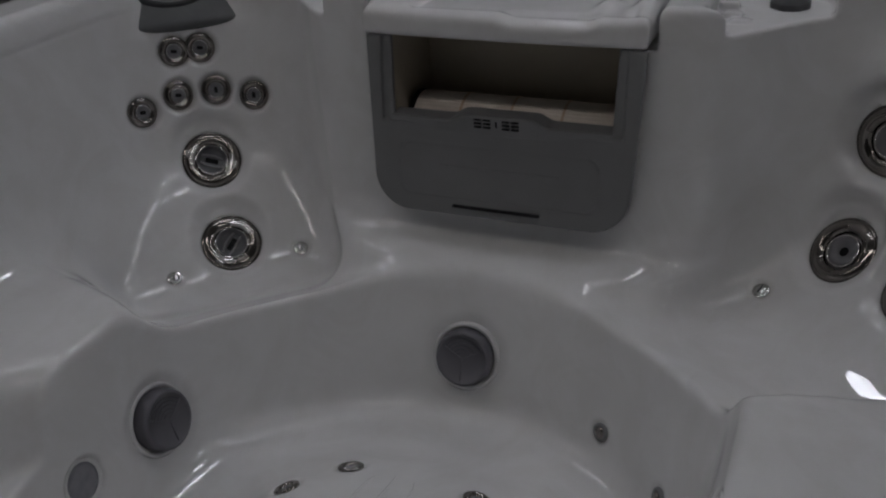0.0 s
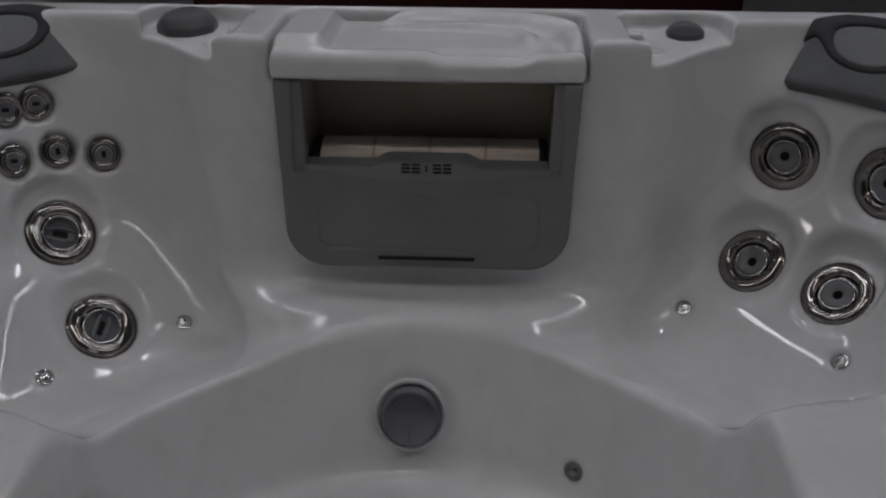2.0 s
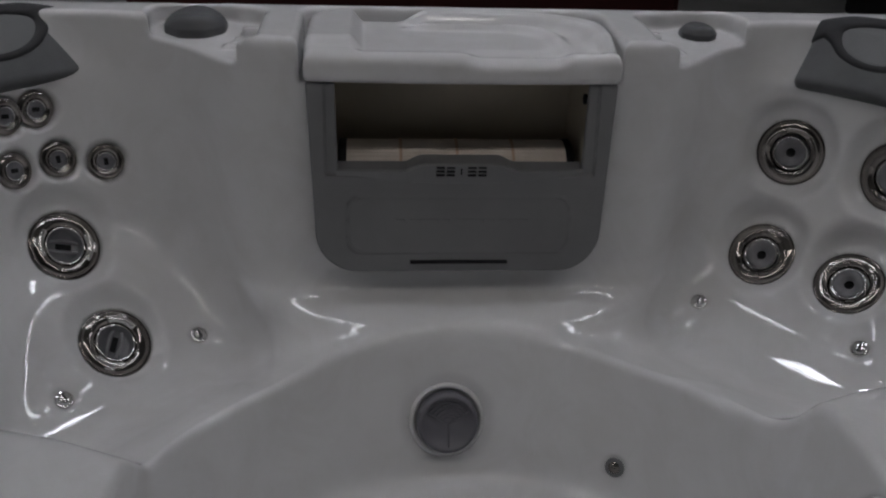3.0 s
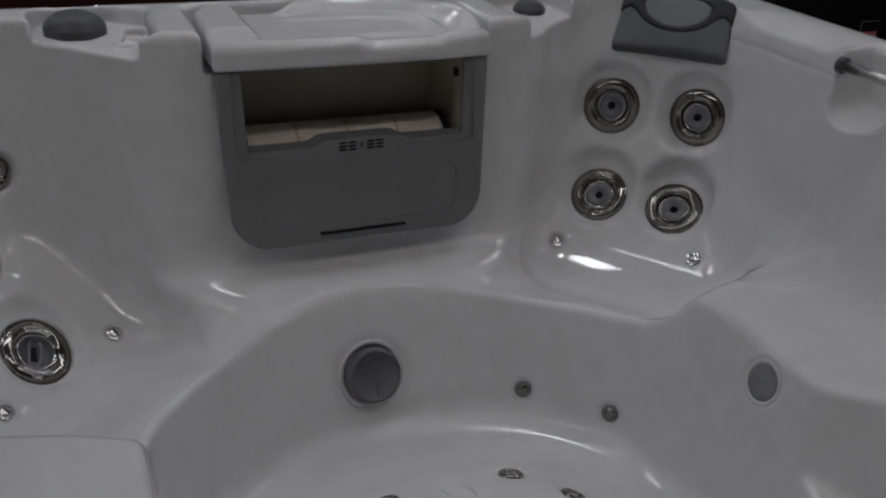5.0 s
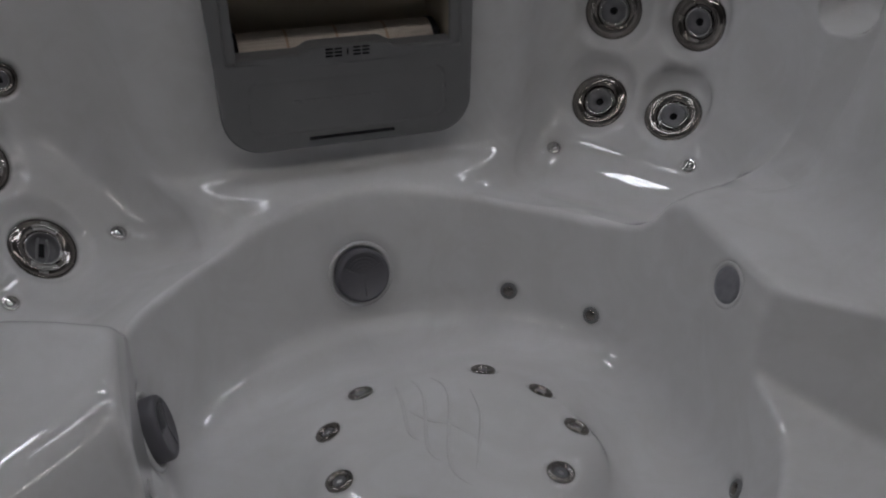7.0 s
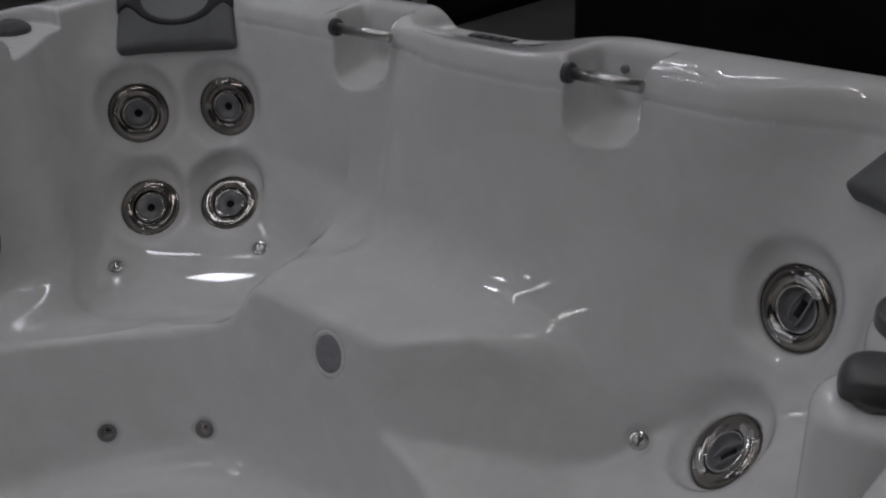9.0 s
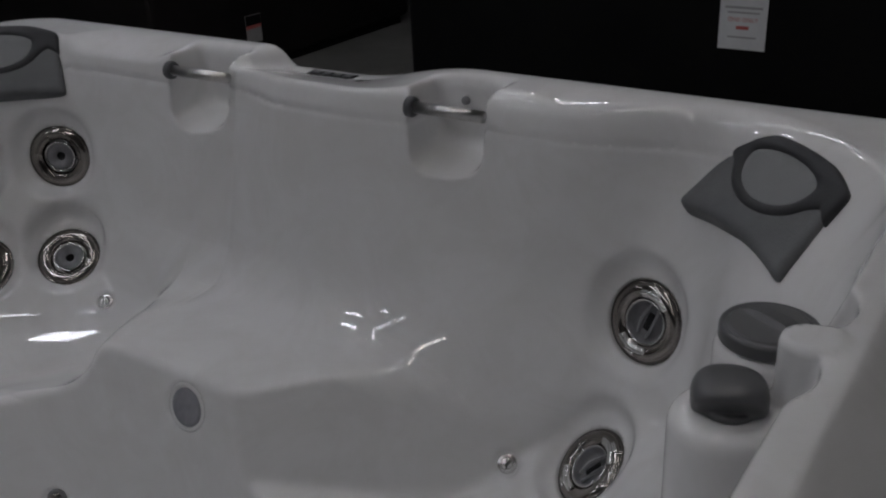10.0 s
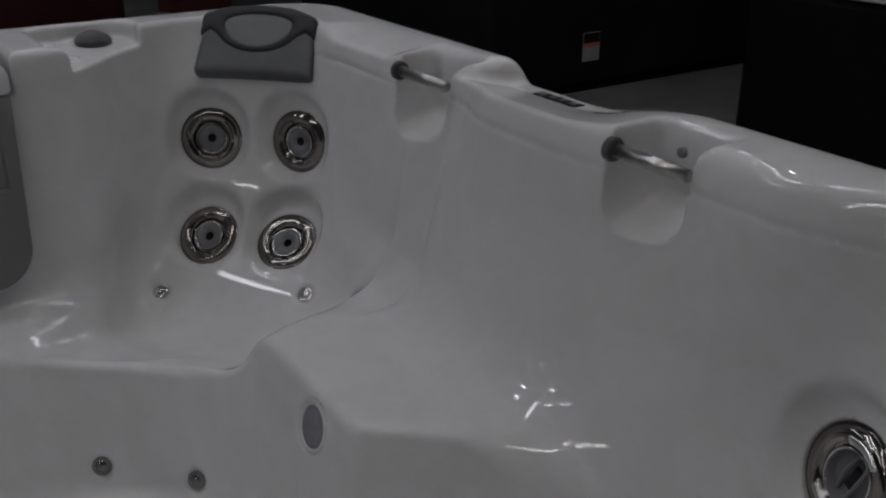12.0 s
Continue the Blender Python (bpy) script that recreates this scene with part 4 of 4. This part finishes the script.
east_tub = neighbour((4.1, 0.26, 0), 2.2, 2.2, 0.80, CABINET_BLACK, "black-sided display hot tub with pale rim")
far_tub = neighbour((3.95, 3.93, 0), 2.2, 2.2, 0.87, CABINET_BROWN, "dark brown display hot tub on the concrete floor")
neighbour((0.0, 4.1, 0), 2.25, 2.2, 0.87, CABINET_RED, "maroon-sided display hot tub")


def hang_tag(place, yaw, w, h, rows, label, paper=None):
    """A paper card on a cabinet side: rows of (height, half width, half thickness, ink)."""
    tag = part("price_tag", box_bm(-w / 2, w / 2, -0.002, 0.0, -h / 2, h / 2, 0.0005), paper or PAPER, None, label, pose(*place, 0, 0, yaw), smooth=False)
    tagged(tag, category="price tag", group="price tags")
    for z, half, thick, ink in rows:
        part("print_line", box_bm(-half, half, -0.0032, -0.0022, z - thick, z + thick), ink, tag, smooth=False)
    return tag


tag = hang_tag((2.995, -0.078, 0.660), -90, 0.165, 0.25, [(0.020, 0.065, 0.004, INK_GREY), (0.003, 0.055, 0.003, INK_GREY), (-0.049, 0.022, 0.006, INK_RED), (-0.082, 0.050, 0.003, INK_GREY)], "white paper price tag with blue and red print")
words = bpy.data.curves.new("words", "FONT")
words.body, words.size, words.align_x, words.align_y = "ONE ONLY", 0.021, "CENTER", "CENTER"
tmp = bpy.data.objects.new("words", words)
word_mesh = bpy.data.meshes.new_from_object(tmp)
bpy.data.objects.remove(tmp)
word_mesh.materials.clear()
add_mesh("lettering", word_mesh, INK_RED, tag, "red printed words", pose(0, -0.0030, -0.022, 90, 0, 0))
scribble = [(-0.055 + 0.11 * k / 24, -0.0026, 0.078 + 0.014 * math.sin(k * 1.9) + 0.004 * math.sin(k * 0.7)) for k in range(25)]
part("logo_stroke", tube_bm(scribble, 0.0032, 6), INK_BLUE, tag)
hang_tag((3.545, 2.825, 0.258), 0, 0.120, 0.155, [(0.048, 0.058, 0.027, CABINET_BROWN), (0.012, 0.058, 0.009, INK_RED)], "small white and red paper tag on a cabinet", PAPER_SHADED)

crate = tagged(part("storage_box", box_bm(-0.22, 0.22, -0.2, 0.2, 0.0, 0.24, 0.012), BOX_RED, None, "", pose(2.66, 6.62, 0, 0, 0, 12), smooth=False), "dull red storage box on the concrete floor", "box")
part("lid", box_bm(-0.23, 0.23, -0.21, 0.21, 0.2405, 0.262, 0.006), BOX_RED, crate, smooth=False)
